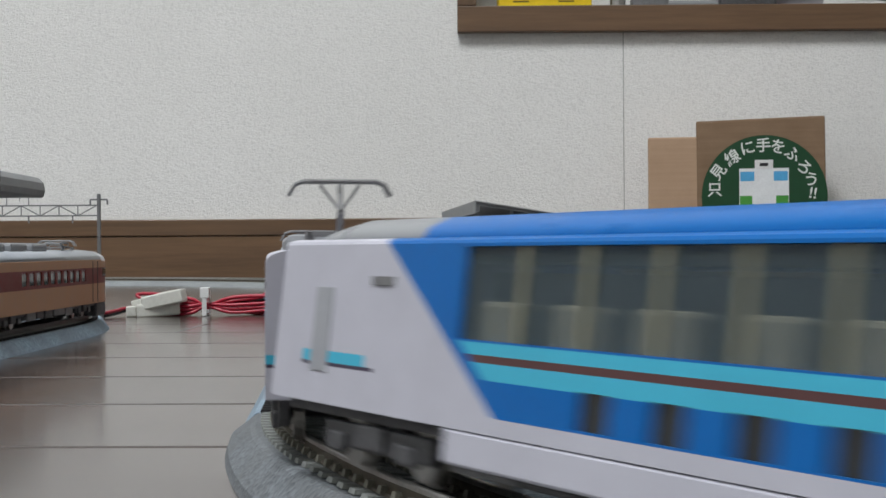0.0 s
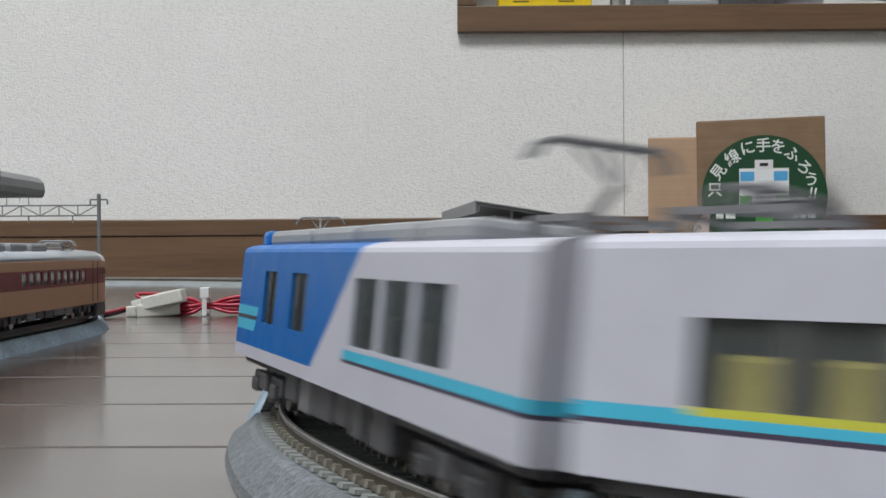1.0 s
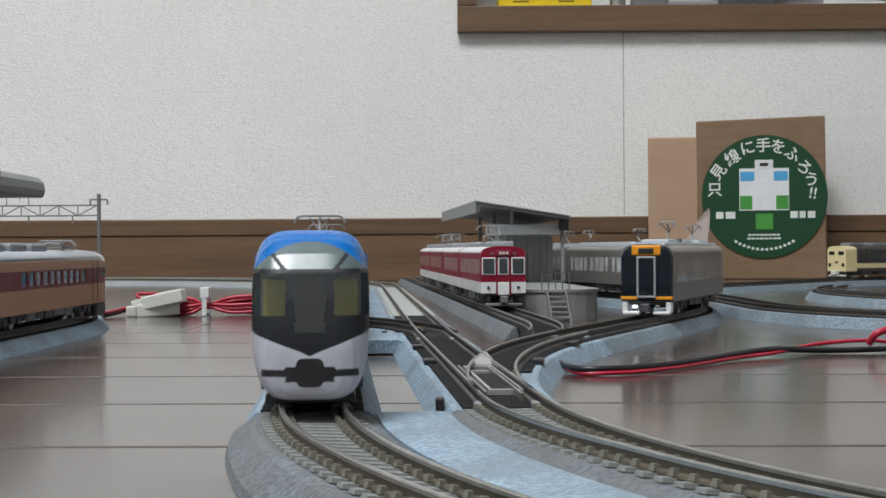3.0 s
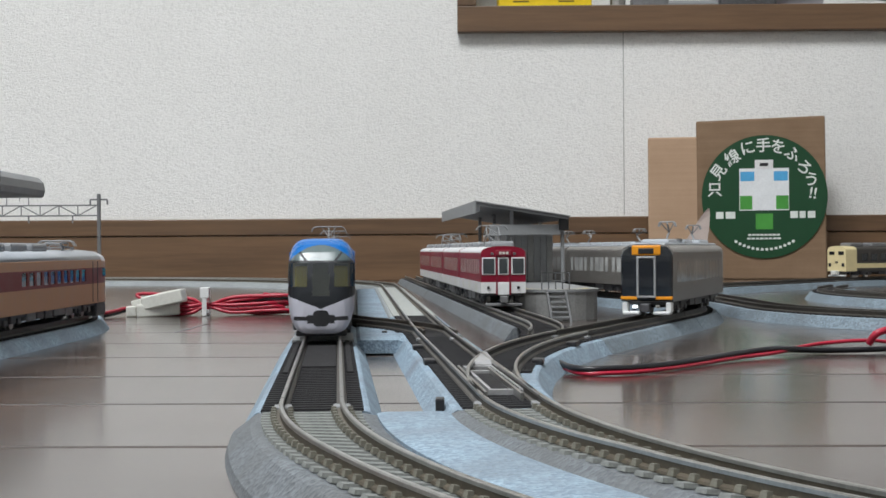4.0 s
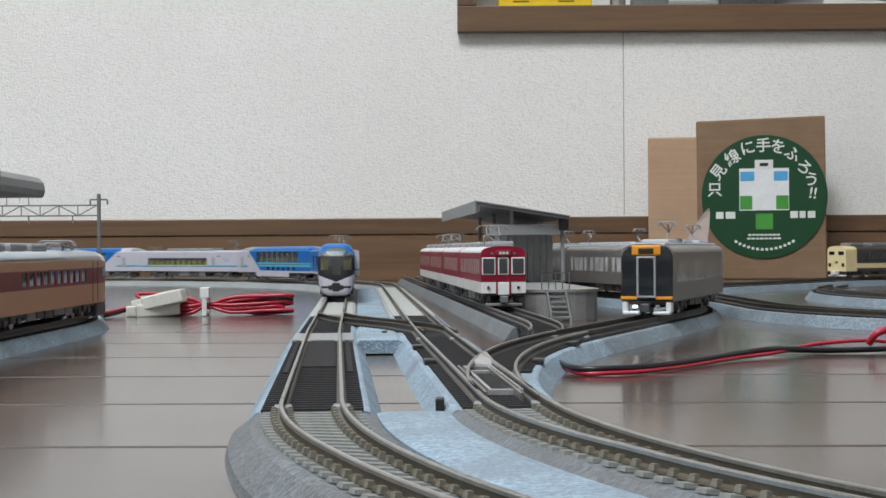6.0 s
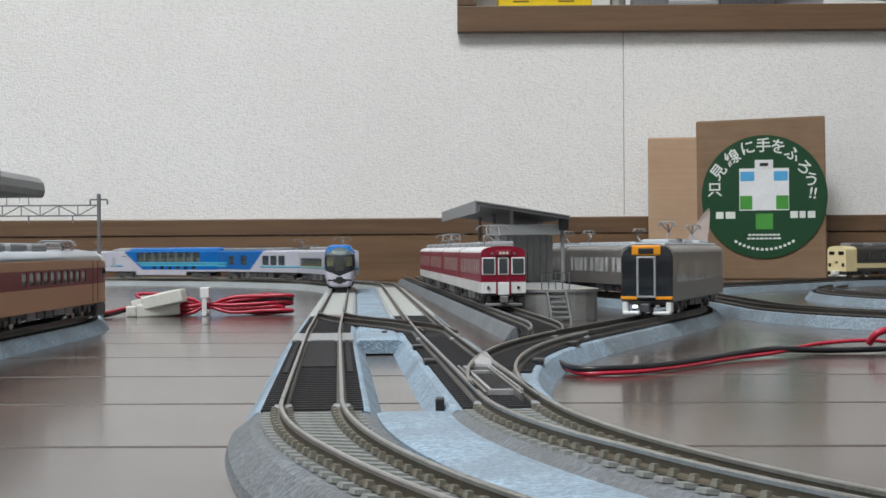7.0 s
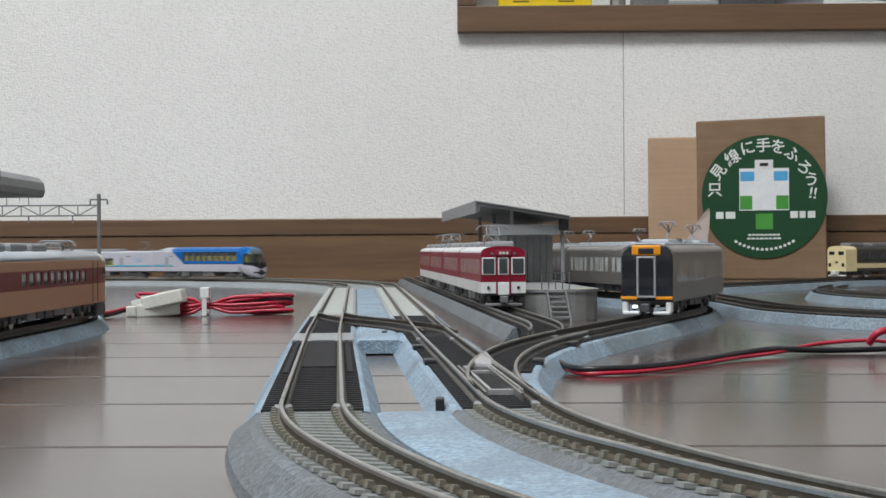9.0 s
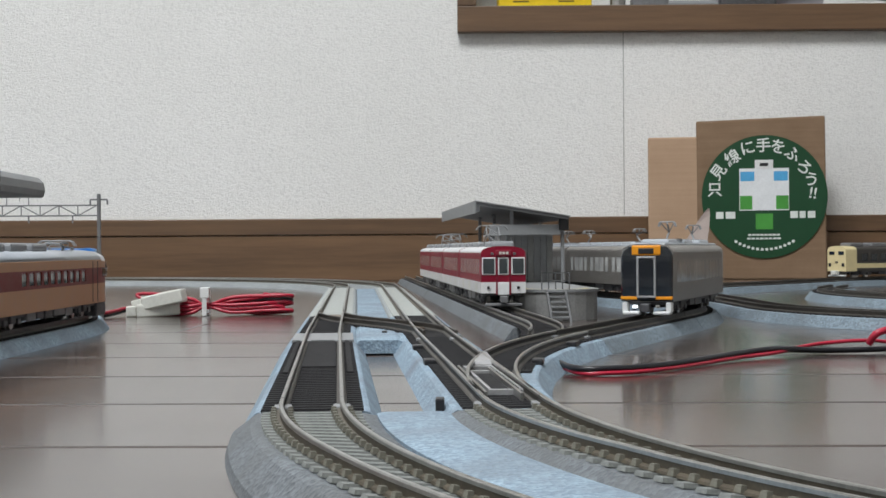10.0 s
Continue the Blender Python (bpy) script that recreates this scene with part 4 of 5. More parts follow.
def express_dining_car():
    car = thing("express_car", at(0, 0), "blue double-deck express dining car with a white end", "train car", "express train cars")
    L, z0, ze = 133.0, 6.2, 23.2
    paint = livery("express_dining_paint", WHITE, [(BLUE, [(1, 1.4, 56.2), (0, 1, 7.7)]), (CYAN, [(0, 1, 10.9), (0, -1, -14.2), (1, 1.4, 58.5)]), (srgb(90, 60, 60), [(0, 1, 12.4), (0, -1, -13.1), (1, 1.4, 58.5)]),
                                                   (CYAN, [(0, 1, 10.6), (0, -1, -11.8), (-1, 0, -21), (1, 0, 7)]), (LINE, [(0, 1, 10.2), (0, -1, -10.6), (-1, 0, -23), (1, 0, 7)])])
    win = [(38.5, 112, 14.4, 22.9)] + [(57.5 + 9 * k, 61.5 + 9 * k, 7.9, 11.0) for k in range(6)]
    part("body", shell(L, EX_W, z0, ze, rounded_roof(EX_W, ze, 24.4), win), paint, car)
    for s in (-1, 1):
        y0, y1 = sorted((s * 8.3, s * EX_W))
        part("deep_skirt", boxes((37.5, 96, y0, y1, 2.9, 6.15), bevel=0.3), livery("express_skirt_white", WHITE, [], 0.32), car)
    bm = bmesh.new()
    rings = [[(x, y, 23.2 + (z - 23.2) * k) for y, z in ((-8.2, 23.2), (-7.3, 25.0), (-5, 26.4), (0, 27.2), (5, 26.4), (7.3, 25.0), (8.2, 23.2))] for x, k in ((4, 0), (7, 0.8), (12, 1), (126, 1), (132.5, 0.9))]
    shade(part("roof_hood", loft(bm, rings), livery("express_hood_blue", BLUE, [(ROOF_GREY, [(-1, 0, -28)])], 0.25), car))
    windows(car, win[:1], EX_W, M_PANE_DARK, 0.4, 7, plastic("ochre_mullion", (0.22, 0.21, 0.14, 1), 0.4))
    windows(car, win[1:], EX_W, M_GLASS_BLACK, 0.4)
    seats(car, 38.5, 112, EX_W, 14.4, 18.0, plastic("beige_seat", (0.45, 0.42, 0.3, 1), 0.6), 11)
    door_and_marks(car, 11.0, 9.6, 18.6, EX_W, 12.5)
    express_shared(car, L, z0, 11)
    return car


def build_express():
    """Six cars, tail first: each with the offset of its x=0 end along the line, its length and its inset bogies."""
    tail, saloon, group_car, dining = express_cab(), express_saloon(), express_group_car(), express_dining_car()
    lead_saloon = copy_thing(saloon, at(0, 0))
    lead = copy_thing(tail, at(0, 0))
    k = SHORT
    for car in (lead_saloon, lead):
        car.scale = (k, 1, 1)
    return [(tail, 147.6, False, 24, 105), (saloon, 282.6, False, 22, 111), (group_car, 416.2, False, 22, 111), (dining, 549.8, False, 22, 111), (lead_saloon, 551.2 + 133 * k, False, 22 * k, 111 * k), (lead, 552.6 + 133 * k, True, 24 * k, 105 * k)]


# ---- still trains ----
def commuter_front(car, x, w, z0):
    """Red and white commuter face: three framed windows, two lamps, a white door panel, a destination box. Faces -x."""
    for y in (-6.1, 0.0, 6.1):
        h = 2.35 if y else 1.75
        fr = part("front_window", boxes((x - 0.35, x + 0.1, y - h - 0.5, y + h + 0.5, 13.4, 20.6), bevel=0.25), M_WHITE, car, "white-framed front window")
        part("pane", boxes((x - 0.5, x - 0.2, y - h, y + h, 13.9, 20.1), bevel=0.15), M_GLASS, fr)
    part("front_door_panel", boxes((x - 0.3, x + 0.1, -2.3, 2.3, 5.2, 10.2), bevel=0.1), M_WHITE, car)
    for s in (-1, 1):
        part("door_edge", boxes((x - 0.4, x + 0.1, min(s * 2.4, s * 3.1), max(s * 2.4, s * 3.1), 5.2, 20.8), bevel=0.1), plastic("deep_red", srgb(120, 14, 40), 0.4), car)
    part("destination_box", boxes((x - 0.9, x + 1, -3.2, 3.2, 21.2, 23.6), bevel=0.3), plastic("dark_red", (0.22, 0.012, 0.03, 1), 0.4), car)
    for k in range(3):
        part("destination_bar", boxes((x - 1.0, x - 0.85, -2.0 + 1.4 * k, -1.0 + 1.4 * k, 21.9, 22.9)), M_NYLON, car)
    for y in (-6.2, 6.2):
        part("headlight", boxes((x - 0.45, x, y - 0.55, y + 0.55, 7.6, 8.7), bevel=0.2), M_BLACK, car)
        part("roof_lamp", boxes((x - 0.5, x + 0.4, y * 0.75 - 0.6, y * 0.75 + 0.6, 21.6, 22.6), bevel=0.2), M_GREY, car)
    part("coupler", boxes((x - 4.2, x, -1.5, 1.5, 2.0, 4.8), bevel=0.4), M_UNDER_GREY, car)
    part("cowcatcher", boxes((x - 1.5, x + 1.5, -7.6, 7.6, 0.5, 1.7), bevel=0.3), M_UNDER_GREY, car)


def red_train():
    z0, ze, w, L = 5.8, 22.2, 9.2, 104.0
    RED = srgb(132, 16, 44)
    # the station line, from the train's front away
    line = course(24.8, 597, -4.3, [("s", 520)])
    CACHE.clear()
    for i in range(4):
        car = thing("commuter_car", at(0, 0), "red and white commuter train car standing by the platform", "train car", "red commuter train")
        win = []
        x = 9
        for k in range(11):
            win.append((x, x + 4.6, 13.4, 19.8))
            x += 8.3
        paint = livery("commuter_paint", (0.72, 0.72, 0.72, 1), [(RED, [(0, 1, 10.4), (0, -1, -22.5)]), ((0.62, 0.62, 0.63, 1), [(0, 1, 22.5), (1, 0, 1.5)]), (RED, [(0, 1, 10.4), (-1, 0, -1.5)])], 0.35)
        part("body", shell(L, w, z0, ze, rounded_roof(w, ze, 25.2), win), paint, car)
        windows(car, win, w, M_GLASS_PALE, 0.12)
        for k in range(3):
            xx = 21 + k * 31
            for s in (-1, 1):
                part("door", boxes((xx - 4.3, xx + 4.3, min(s * w, s * w + s * 0.1), max(s * w, s * w + s * 0.1), z0 + 0.6, 10.2), bevel=0.04), M_NYLON, car)
        roof_units(car, [(4, 26), (60, 80), (84, 100)] if i == 0 else [(6, 22), (44, 62), (66, 98)], 25.0, M_GREY_ROOF, 5.0, 2.2)
        bogie(car, 22)
        bogie(car, L - 22)
        underfloor(car, L, z0, 20 + i, M_UNDER_GREY)
        if i == 0:
            commuter_front(car, 0, w, z0)
            diamond_pantograph(car, 42, 25.2, 8.6, M_GREY_LIGHT)
        elif i == 2:
            diamond_pantograph(car, 24, 25.2, 7.0, M_GREY_LIGHT)
            diamond_pantograph(car, 82, 25.2, 7.0, M_GREY_LIGHT)
        place(car, line, i * 106.5, L)


def steel_train(branch):
    """Stainless commuter train with a black and orange face, curving away behind the platform."""
    z0, ze, w, L = 5.2, 22.4, 9.2, 108.0
    STEEL_D, STEEL_L = (0.22, 0.205, 0.19, 1), (0.31, 0.295, 0.275, 1)
    m = Nodes("brushed_stainless")
    n = m.noise(420, 4, m.stretch(m.coords(), (1, 1, 8)))
    m.put(m.b.inputs["Base Color"], m.mix(m.ramp(n, 0.3, 0.7), STEEL_D, STEEL_L))
    m.b.inputs["Metallic"].default_value, m.b.inputs["Roughness"].default_value = 0.4, 0.38
    start = 272.0 + 8
    for i in range(4):
        car = thing("stainless_car", at(0, 0), "stainless steel commuter train car on the branch track", "train car", "stainless train")
        win = []
        for k in range(3):
            a = 7 + k * 32.5
            win += [(a + 1, a + 5.6, 11.8, 19.2), (a + 8, a + 14, 11.8, 19.2), (a + 15, a + 21, 11.8, 19.2), (a + 23.5, a + 28, 11.8, 19.2)]
        part("body", shell(L, w, z0, ze, rounded_roof(w, ze, 25.6), win), m.mat, car)
        windows(car, win, w, M_GLASS_PALE, 0.12)
        for k in range(9):
            x = 8 + 12.0 * k
            for s in (-1, 1):
                y = s * (w - 1.1)
                part("side_post", boxes((x - 0.35, x + 0.35, min(y, y + s * 0.35), max(y, y + s * 0.35), 12.2, 18.8)), M_WHITE, car)
        part("roof_skin", boxes((1, L - 1, -6.5, 6.5, 24.4, 25.9), bevel=0.6), M_ROOF_PALE, car)
        roof_units(car, [(14, 32), (44, 62), (78, 98)], 25.7, M_ROOF_PALE, 5.2, 1.5)
        bogie(car, 22)
        bogie(car, L - 22)
        underfloor(car, L, z0, 40 + i)
        pantograph(car, 38 if i == 0 else 20, 25.7, 7.6, material=M_GREY_LIGHT, wide=0.5)
        if i == 2:
            pantograph(car, 94, 25.7, 7.6, material=M_GREY_LIGHT, flip=-1, wide=0.5)
        if i == 0:
            fr = part("front", shell_front(w, 5.4, 25.2), M_GLASS_BLACK, car, "black glossy front mask")
            OR = plastic("orange_band", srgb(232, 150, 22), 0.35)
            part("orange_header", boxes((-1.7, 0.2, -5.2, 5.2, 21.4, 25.0), bevel=0.5), OR, car)
            part("destination_display", boxes((-1.9, -1.5, -2.7, 2.7, 22.0, 24.0), bevel=0.3), M_BLACK, car)
            for s in (-1, 1):
                part("orange_chin", boxes((-1.5, 0.2, min(s * 3.3, s * 9.2), max(s * 3.3, s * 9.2), 5.9, 7.1), bevel=0.2), OR, car)
                part("skirt", boxes((-2.2, 2.5, min(s * 2.4, s * 8.4), max(s * 2.4, s * 8.4), 0.6, 1.8), bevel=0.4), M_WHITE, car)
                part("skirt_side", boxes((-1.2, 3.0, min(s * 6.8, s * 8.8), max(s * 6.8, s * 8.8), 1.4, 5.0), bevel=0.4), M_WHITE, car)
                part("headlight", boxes((-2.0, -1.0, min(s * 3.2, s * 4.8), max(s * 3.2, s * 4.8), 3.0, 4.0), bevel=0.2), M_LAMP if s > 0 else M_STEEL, car)
                part("door_frame", boxes((-2.0, -1.2, min(s * 2.7, s * 3.4), max(s * 2.7, s * 3.4), 6.8, 20.8), bevel=0.15), M_SILVER, car)
            part("front_door", boxes((-1.8, -1.2, -2.7, 2.7, 7.4, 20.4), bevel=0.2), M_GLASS_BLACK, car)
            part("door_frame", boxes((-2.0, -1.2, -3.4, 3.4, 20.4, 21.1), bevel=0.15), M_SILVER, car)
            part("door_frame", boxes((-2.0, -1.2, -3.4, 3.4, 6.6, 7.3), bevel=0.15), M_SILVER, car)
            part("coupler", boxes((-5, 0, -1.6, 1.6, 1.6, 4.6), bevel=0.4), M_UNDER, car)
        place(car, branch, start + i * 111.0, L)


def shell_front(w, z0, z1):
    bm = bmesh.new()
    prof = [(-w, z0), (w, z0), (w, 21.5), (w - 0.8, 23.4), (w - 2.6, 24.7), (3, z1), (-3, z1), (-w + 2.6, 24.7), (-w + 0.8, 23.4), (-w, 21.5)]
    loft(bm, [[(0.1, y, z) for y, z in prof], [(-0.7, y * 0.985, z) for y, z in prof], [(-1.4, y * 0.93, z0 + 0.3 + (z - z0) * 0.97) for y, z in prof]])
    return bm


def cream_train(brown):
    """Old express in tan with a dark red window band and a silver roof."""
    w, L, z0, ze = 9.4, 134.0, 4.8, 21.0
    TAN, RED = srgb(198, 150, 114), srgb(126, 40, 35)
    for i in range(2):
        car = thing("express_diesel_car", at(0, 0), "tan train car with a dark red window band and silver roof", "train car", "tan and red train")
        win = [(28 + 8.4 * k, 34.0 + 8.4 * k, 13.3, 17.6) for k in range(10)]
        paint = livery("tan_red_paint", TAN, [(RED, [(0, 1, 12.2), (0, -1, -18.1)])], 0.35)
        part("body", shell(L, w, z0, ze, rounded_roof(w, ze, 21.4), win), paint, car)
        windows(car, win, w, M_GLASS, 0.35)
        seats(car, 26, 124, w, 13, 16, M_GREY, 9.6)
        shade(part("roof", loft(bmesh.new(), [[(x, y, z) for y, z in ((-9.3, 21.1), (-8.6, 22.6), (-6, 24.2), (0, 24.9), (6, 24.2), (8.6, 22.6), (9.3, 21.1))] for x in (0.2, L - 0.2)]), M_ROOF_PALE, car))
        roof_units(car, [(8, 26), (32, 50), (56, 74)] if i else [(8, 22), (28, 42), (50, 64), (72, 86), (94, 108)], 24.6, M_GREY_ROOF, 5.0, 2.4)
        diamond_pantograph(car, 104, 24.6, 3.0, M_GREY_ROOF) if i else None
        bogie(car, 22)
        bogie(car, L - 22)
        underfloor(car, L, z0, 60 + i)
        if i == 1:
            bm = bmesh.new()
            rings = []
            for x, k, zt in ((L, 1.0, 24.9), (L + 4, 0.99, 24.6), (L + 8, 0.95, 23.0), (L + 11, 0.88, 20.0), (L + 12.5, 0.8, 16)):
                rings.append([(x, y * k, min(z, zt)) for y, z in ((-9.4, 4.8), (9.4, 4.8), (9.4, 20.6), (8.6, 22.4), (6, 24.1), (0, 24.9), (-6, 24.1), (-8.6, 22.4), (-9.4, 20.6))])
            nose = part("cab_nose", loft(bm, rings), livery("tan_nose_paint", TAN, [(RED, [(0, 1, 12.2), (0, -1, -18.1)]), ((0.6, 0.6, 0.62, 1), [(0, 1, 20.6)])], 0.3), car)
            part("cab_window", boxes((L + 9.5, L + 12.3, -7.4, 7.4, 16.2, 19.6), bevel=0.3), M_GLASS_BLACK, car)
            part("coupler", boxes((L + 10, L + 16, -1.4, 1.4, 2.0, 4.6), bevel=0.4), M_BLACK, car)
            for s in (-1, 1):
                for x in (L - 14, L - 6.5):
                    part("door_edge", boxes((x - 0.3, x + 0.3, min(s * w, s * w + s * 0.12), max(s * w, s * w + s * 0.12), 5.2, 20.4)), M_UNDER, car)
                part("cab_side_window", boxes((L + 1.5, L + 6.5, min(s * 9.2, s * 9.45), max(s * 9.2, s * 9.45), 14.6, 17.8), bevel=0.1), M_GLASS_BLACK, car)
            part("cowcatcher", boxes((L - 4, L + 11, -8.4, 8.4, -0.4, 4.7), bevel=0.8), M_UNDER, car)
        place(car, brown, 134.0 + i * 137.5, L)


def back_train():
    car = thing("dark_train_car", at(0, 0), "dark train car with cream front and stripe on back track", "train car")
    w, L, z0, ze = 9.2, 128.0, 4.8, 20.8
    CREAM = srgb(222, 206, 160)
    win = [(18 + 11 * k, 25 + 11 * k, 12.5, 18.4) for k in range(10)]
    part("body", shell(L, w, z0, ze, rounded_roof(w, ze, 24.4), win), livery("dark_cream_paint", (0.055, 0.05, 0.045, 1), [(CREAM, [(-1, 0, -12.5)]), (CREAM, [(0, 1, 7.2), (0, -1, -10.8)])], 0.4), car)
    windows(car, win, w, M_GLASS_BLACK, 0.35)
    part("front_window", boxes((-0.3, 0.1, 2.0, 7.4, 17.6, 20.2), bevel=0.2), M_GLASS_BLACK, car)
    part("front_window", boxes((-0.3, 0.1, -7.4, -2.0, 17.6, 20.2), bevel=0.2), M_GLASS_BLACK, car)
    part("number_bar", boxes((-0.3, 0.1, -1.3, 1.3, 11.2, 12.6)), M_BLACK, car)
    for s in (-1, 1):
        part("headlight", boxes((-0.6, 0.1, min(s * 5.4, s * 7.8), max(s * 5.4, s * 7.8), 8.6, 11.2), bevel=0.3), M_BLACK, car)
    part("skirt", boxes((-1.5, 2.5, -7.6, 7.6, 0.8, 2.0), bevel=0.4), M_WHITE, car)
    part("coupler", boxes((-4, 0, -2.6, 2.6, 2.2, 5.4), bevel=0.5), M_NYLON, car)
    roof_units(car, [(10, 24), (34, 52), (64, 80)], 24.0, M_UNDER_GREY, 5.5, 2.8)
    bogie(car, 20)
    bogie(car, L - 20)
    underfloor(car, L, z0, 77)
    place(car, BACK, 267.0, L)


# ---- station, catenary ----
def platform():
    p = thing("station_platform", at(44, 640, 0, 4.3), "grey model station platform with a rounded end", "platform")
    # local y runs along the track, away
    n = 10
    out = [(-13, 0)] + [(-13, 520), (24, 520)] + [(24, 0)] + [(5.5 + 18.5 * math.cos(a * math.pi / 2 / n * 2), -20 * math.sin(a * math.pi / n)) for a in range(1, n)]
    bm = bmesh.new()
    loft(bm, [[(x, y, z) for x, y in out] for z in (0, 12.0)])
    part("platform_body", bm, M_CONC, p)
    bm = bmesh.new()
    loft(bm, [[(5.5 + (x - 5.5) * 1.03, y - 0.4, z) for x, y in out] for z in (12.05, 13.2)])
    part("platform_top", bm, M_GREY_LIGHT, p)
    bm = bmesh.new()
    ring_o = [(5.5 + 15 * math.cos(a * math.pi / n), -16 * math.sin(a * math.pi / n)) for a in range(n + 1)]
    ring_i = [(5.5 + 12.6 * math.cos(a * math.pi / n), -13.4 * math.sin(a * math.pi / n)) for a in range(n + 1)]
    for k in range(n):
        bm.faces.new([bm.verts.new((x, y, 13.35)) for x, y in (ring_o[k], ring_o[k + 1], ring_i[k + 1], ring_i[k])])
    part("yellow_edge_line", bm, plastic("ochre_line", srgb(205, 190, 130), 0.5), p, "faded yellow safety line")
    # stair at the end of the platform
    st = part("stair", boxes((-2.6, -1.8, -34, -17, 0, 1), bevel=0.1), M_CONC, p)
    bm = bmesh.new()
    for x in (-1.6, 6.4):
        loft(bm, [[(x, -35, 0), (x + 0.9, -35, 0), (x + 0.9, -33, 0), (x, -33, 0)], [(x, -20, 13.2), (x + 0.9, -20, 13.2), (x + 0.9, -18, 13.2), (x, -18, 13.2)]])
    part("stringer", bm, M_GREY, st)
    for k in range(6):
        part("tread", boxes((-0.9, 6.5, -33.5 + k * 2.5, -31.2 + k * 2.5, 1.6 + k * 2.1, 2.3 + k * 2.1)), M_GREY_LIGHT, st)
    rail = thing("platform_railing", p.matrix_world @ at(-3, -17, 13.3), "dark grey railing at the platform stair", "railing")
    for k in range(5):
        part("post", boxes((k * 3.0 - 0.25, k * 3.0 + 0.25, -0.25, 0.25, 0, 7.0)), M_GREY, rail)
    for z in (3.4, 6.9):
        part("bar", boxes((-0.3, 12.3, -0.2, 0.2, z, z + 0.5)), M_GREY, rail)
    # canopy: a single pitch, higher over the red train
    c = thing("platform_canopy", at(44, 740, 13.3, 4.3), "grey single-pitch platform canopy on posts", "canopy")
    bm = bmesh.new()
    rings = []
    for y in (0, 226):
        rings.append([(x, y, z) for x, z in ((-27, 41.6), (-27, 36.6), (-25.5, 36.6), (-25.0, 39.8), (20.5, 32.4), (21, 33.8))])
    part("roof", loft(bm, rings), M_GREY, c)
    part("roof_skin", loft(bmesh.new(), [[(x, y, z) for x, z in ((-27.4, 41.7), (21.4, 33.9), (21.4, 34.4), (-27.4, 42.3))] for y in (-0.6, 226)]), M_GREY_LIGHT, c)
    part("side_fascia", boxes((-27.8, -27.1, -0.5, 226, 35.8, 42.0)), M_GREY_LIGHT, c)
    part("cross_beam", boxes((-20, 17, 4, 6, 24.5, 30.0), bevel=0.3), M_GREY_LIGHT, c)
    part("beam_bracket", boxes((16, 21, 3, 6, 27, 33.5), bevel=0.2), M_BLACK, c)
    for y in (8, 90, 170):
        for x in (-8, 18.4):
            part("post", boxes((x - 0.9, x + 0.9, y - 0.9, y + 0.9, 0, 34 if x > 0 else 37.5), bevel=0.2), M_GREY_LIGHT, c)
    for k in range(7):
        part("waiting_wall", boxes((-7 + 3.4 * k, -3.8 + 3.4 * k, 30, 31, 0.0, 28), bevel=0.1), M_GREY_LIGHT if k % 3 else M_CONC, c)
    part("bench_wall", boxes((-8, 17, 32, 120, 0, 27), bevel=0.5), M_GREY_LIGHT, c)


def catenary():
    m = plastic("grey_catenary", (0.17, 0.175, 0.18, 1), 0.5)
    for k, (x, y) in enumerate(((-156.5, 660),)):
        g = thing("catenary_mast", at(x, y, 0), "grey catenary mast with a lattice beam over the track", "mast")
        part("foot", boxes((-1.6, 1.6, -1.6, 1.6, 0, 2.5), bevel=0.3), m, g)
        part("pole", boxes((-0.75, 0.75, -0.75, 0.75, 2.3, 57.2), bevel=0.15), m, g)
        part("cap_arm", boxes((-4.0, 4.0, -0.4, 0.4, 54.2, 54.9)), m, g)
        for s in (-1, 1):
            part("insulator", boxes((s * 3.9 - 0.35, s * 3.9 + 0.35, -0.35, 0.35, 52.3, 54.2)), m, g)
        for z in (47.0, 51.7):
            part("chord", boxes((-95, 0, -0.35, 0.35, z, z + 0.6)), m, g)
        bm = bmesh.new()
        x0 = -1.0
        n = 0
        while x0 > -92:
            a, b = (47.3, 52.0) if n % 2 else (52.0, 47.3)
            tube(bm, [(x0, 0, a), (x0 - 8.6, 0, b)], 0.27, 5)
            tube(bm, [(x0 - 8.6, 0, 47.3), (x0 - 8.6, 0, 52.0)], 0.27, 5)
            x0 -= 8.6
            n += 1
        part("lattice", bm, m, g)
        for xx in (-12, -32, -54):
            part("dropper", boxes((xx - 0.3, xx + 0.3, -0.3, 0.3, 44.0, 47.0)), m, g)
        bm = bmesh.new()
        tube(bm, [(-32, 0, 52.4), (-32, 0, 56.0), (-36, 0, 56.2), (-36, 0, 54.2)], 0.3, 5)
        tube(bm, [(-42, 0, 52.4), (-42, 0, 56.4), (-48, 0, 56.4)], 0.3, 5)
        part("bracket", bm, m, g)
    r = thing("station_roof", at(-200, 470, 0), "dark grey rounded canopy of a second station", "canopy")
    bm = bmesh.new()
    rings = [[(x, y, z) for x, z in ((-28, 54), (29, 54), (30, 54.6), (30.6, 57), (30, 60.2), (28, 62.4), (24, 63.4), (18, 63.8), (-28, 63.8))] for y in (-120, 85, 85.4, 148)]
    part("roof", loft(bm, rings), M_GREY_LIGHT, r)
    part("roof_joint", boxes((-28, 30.4, 84.2, 86.6, 54.2, 62.8), bevel=0.2), M_GREY, r)
    for y in (-80, 20, 110):
        part("post", boxes((-1.5, 1.5, y - 1.5, y + 1.5, 0, 54), bevel=0.2), M_GREY, r)


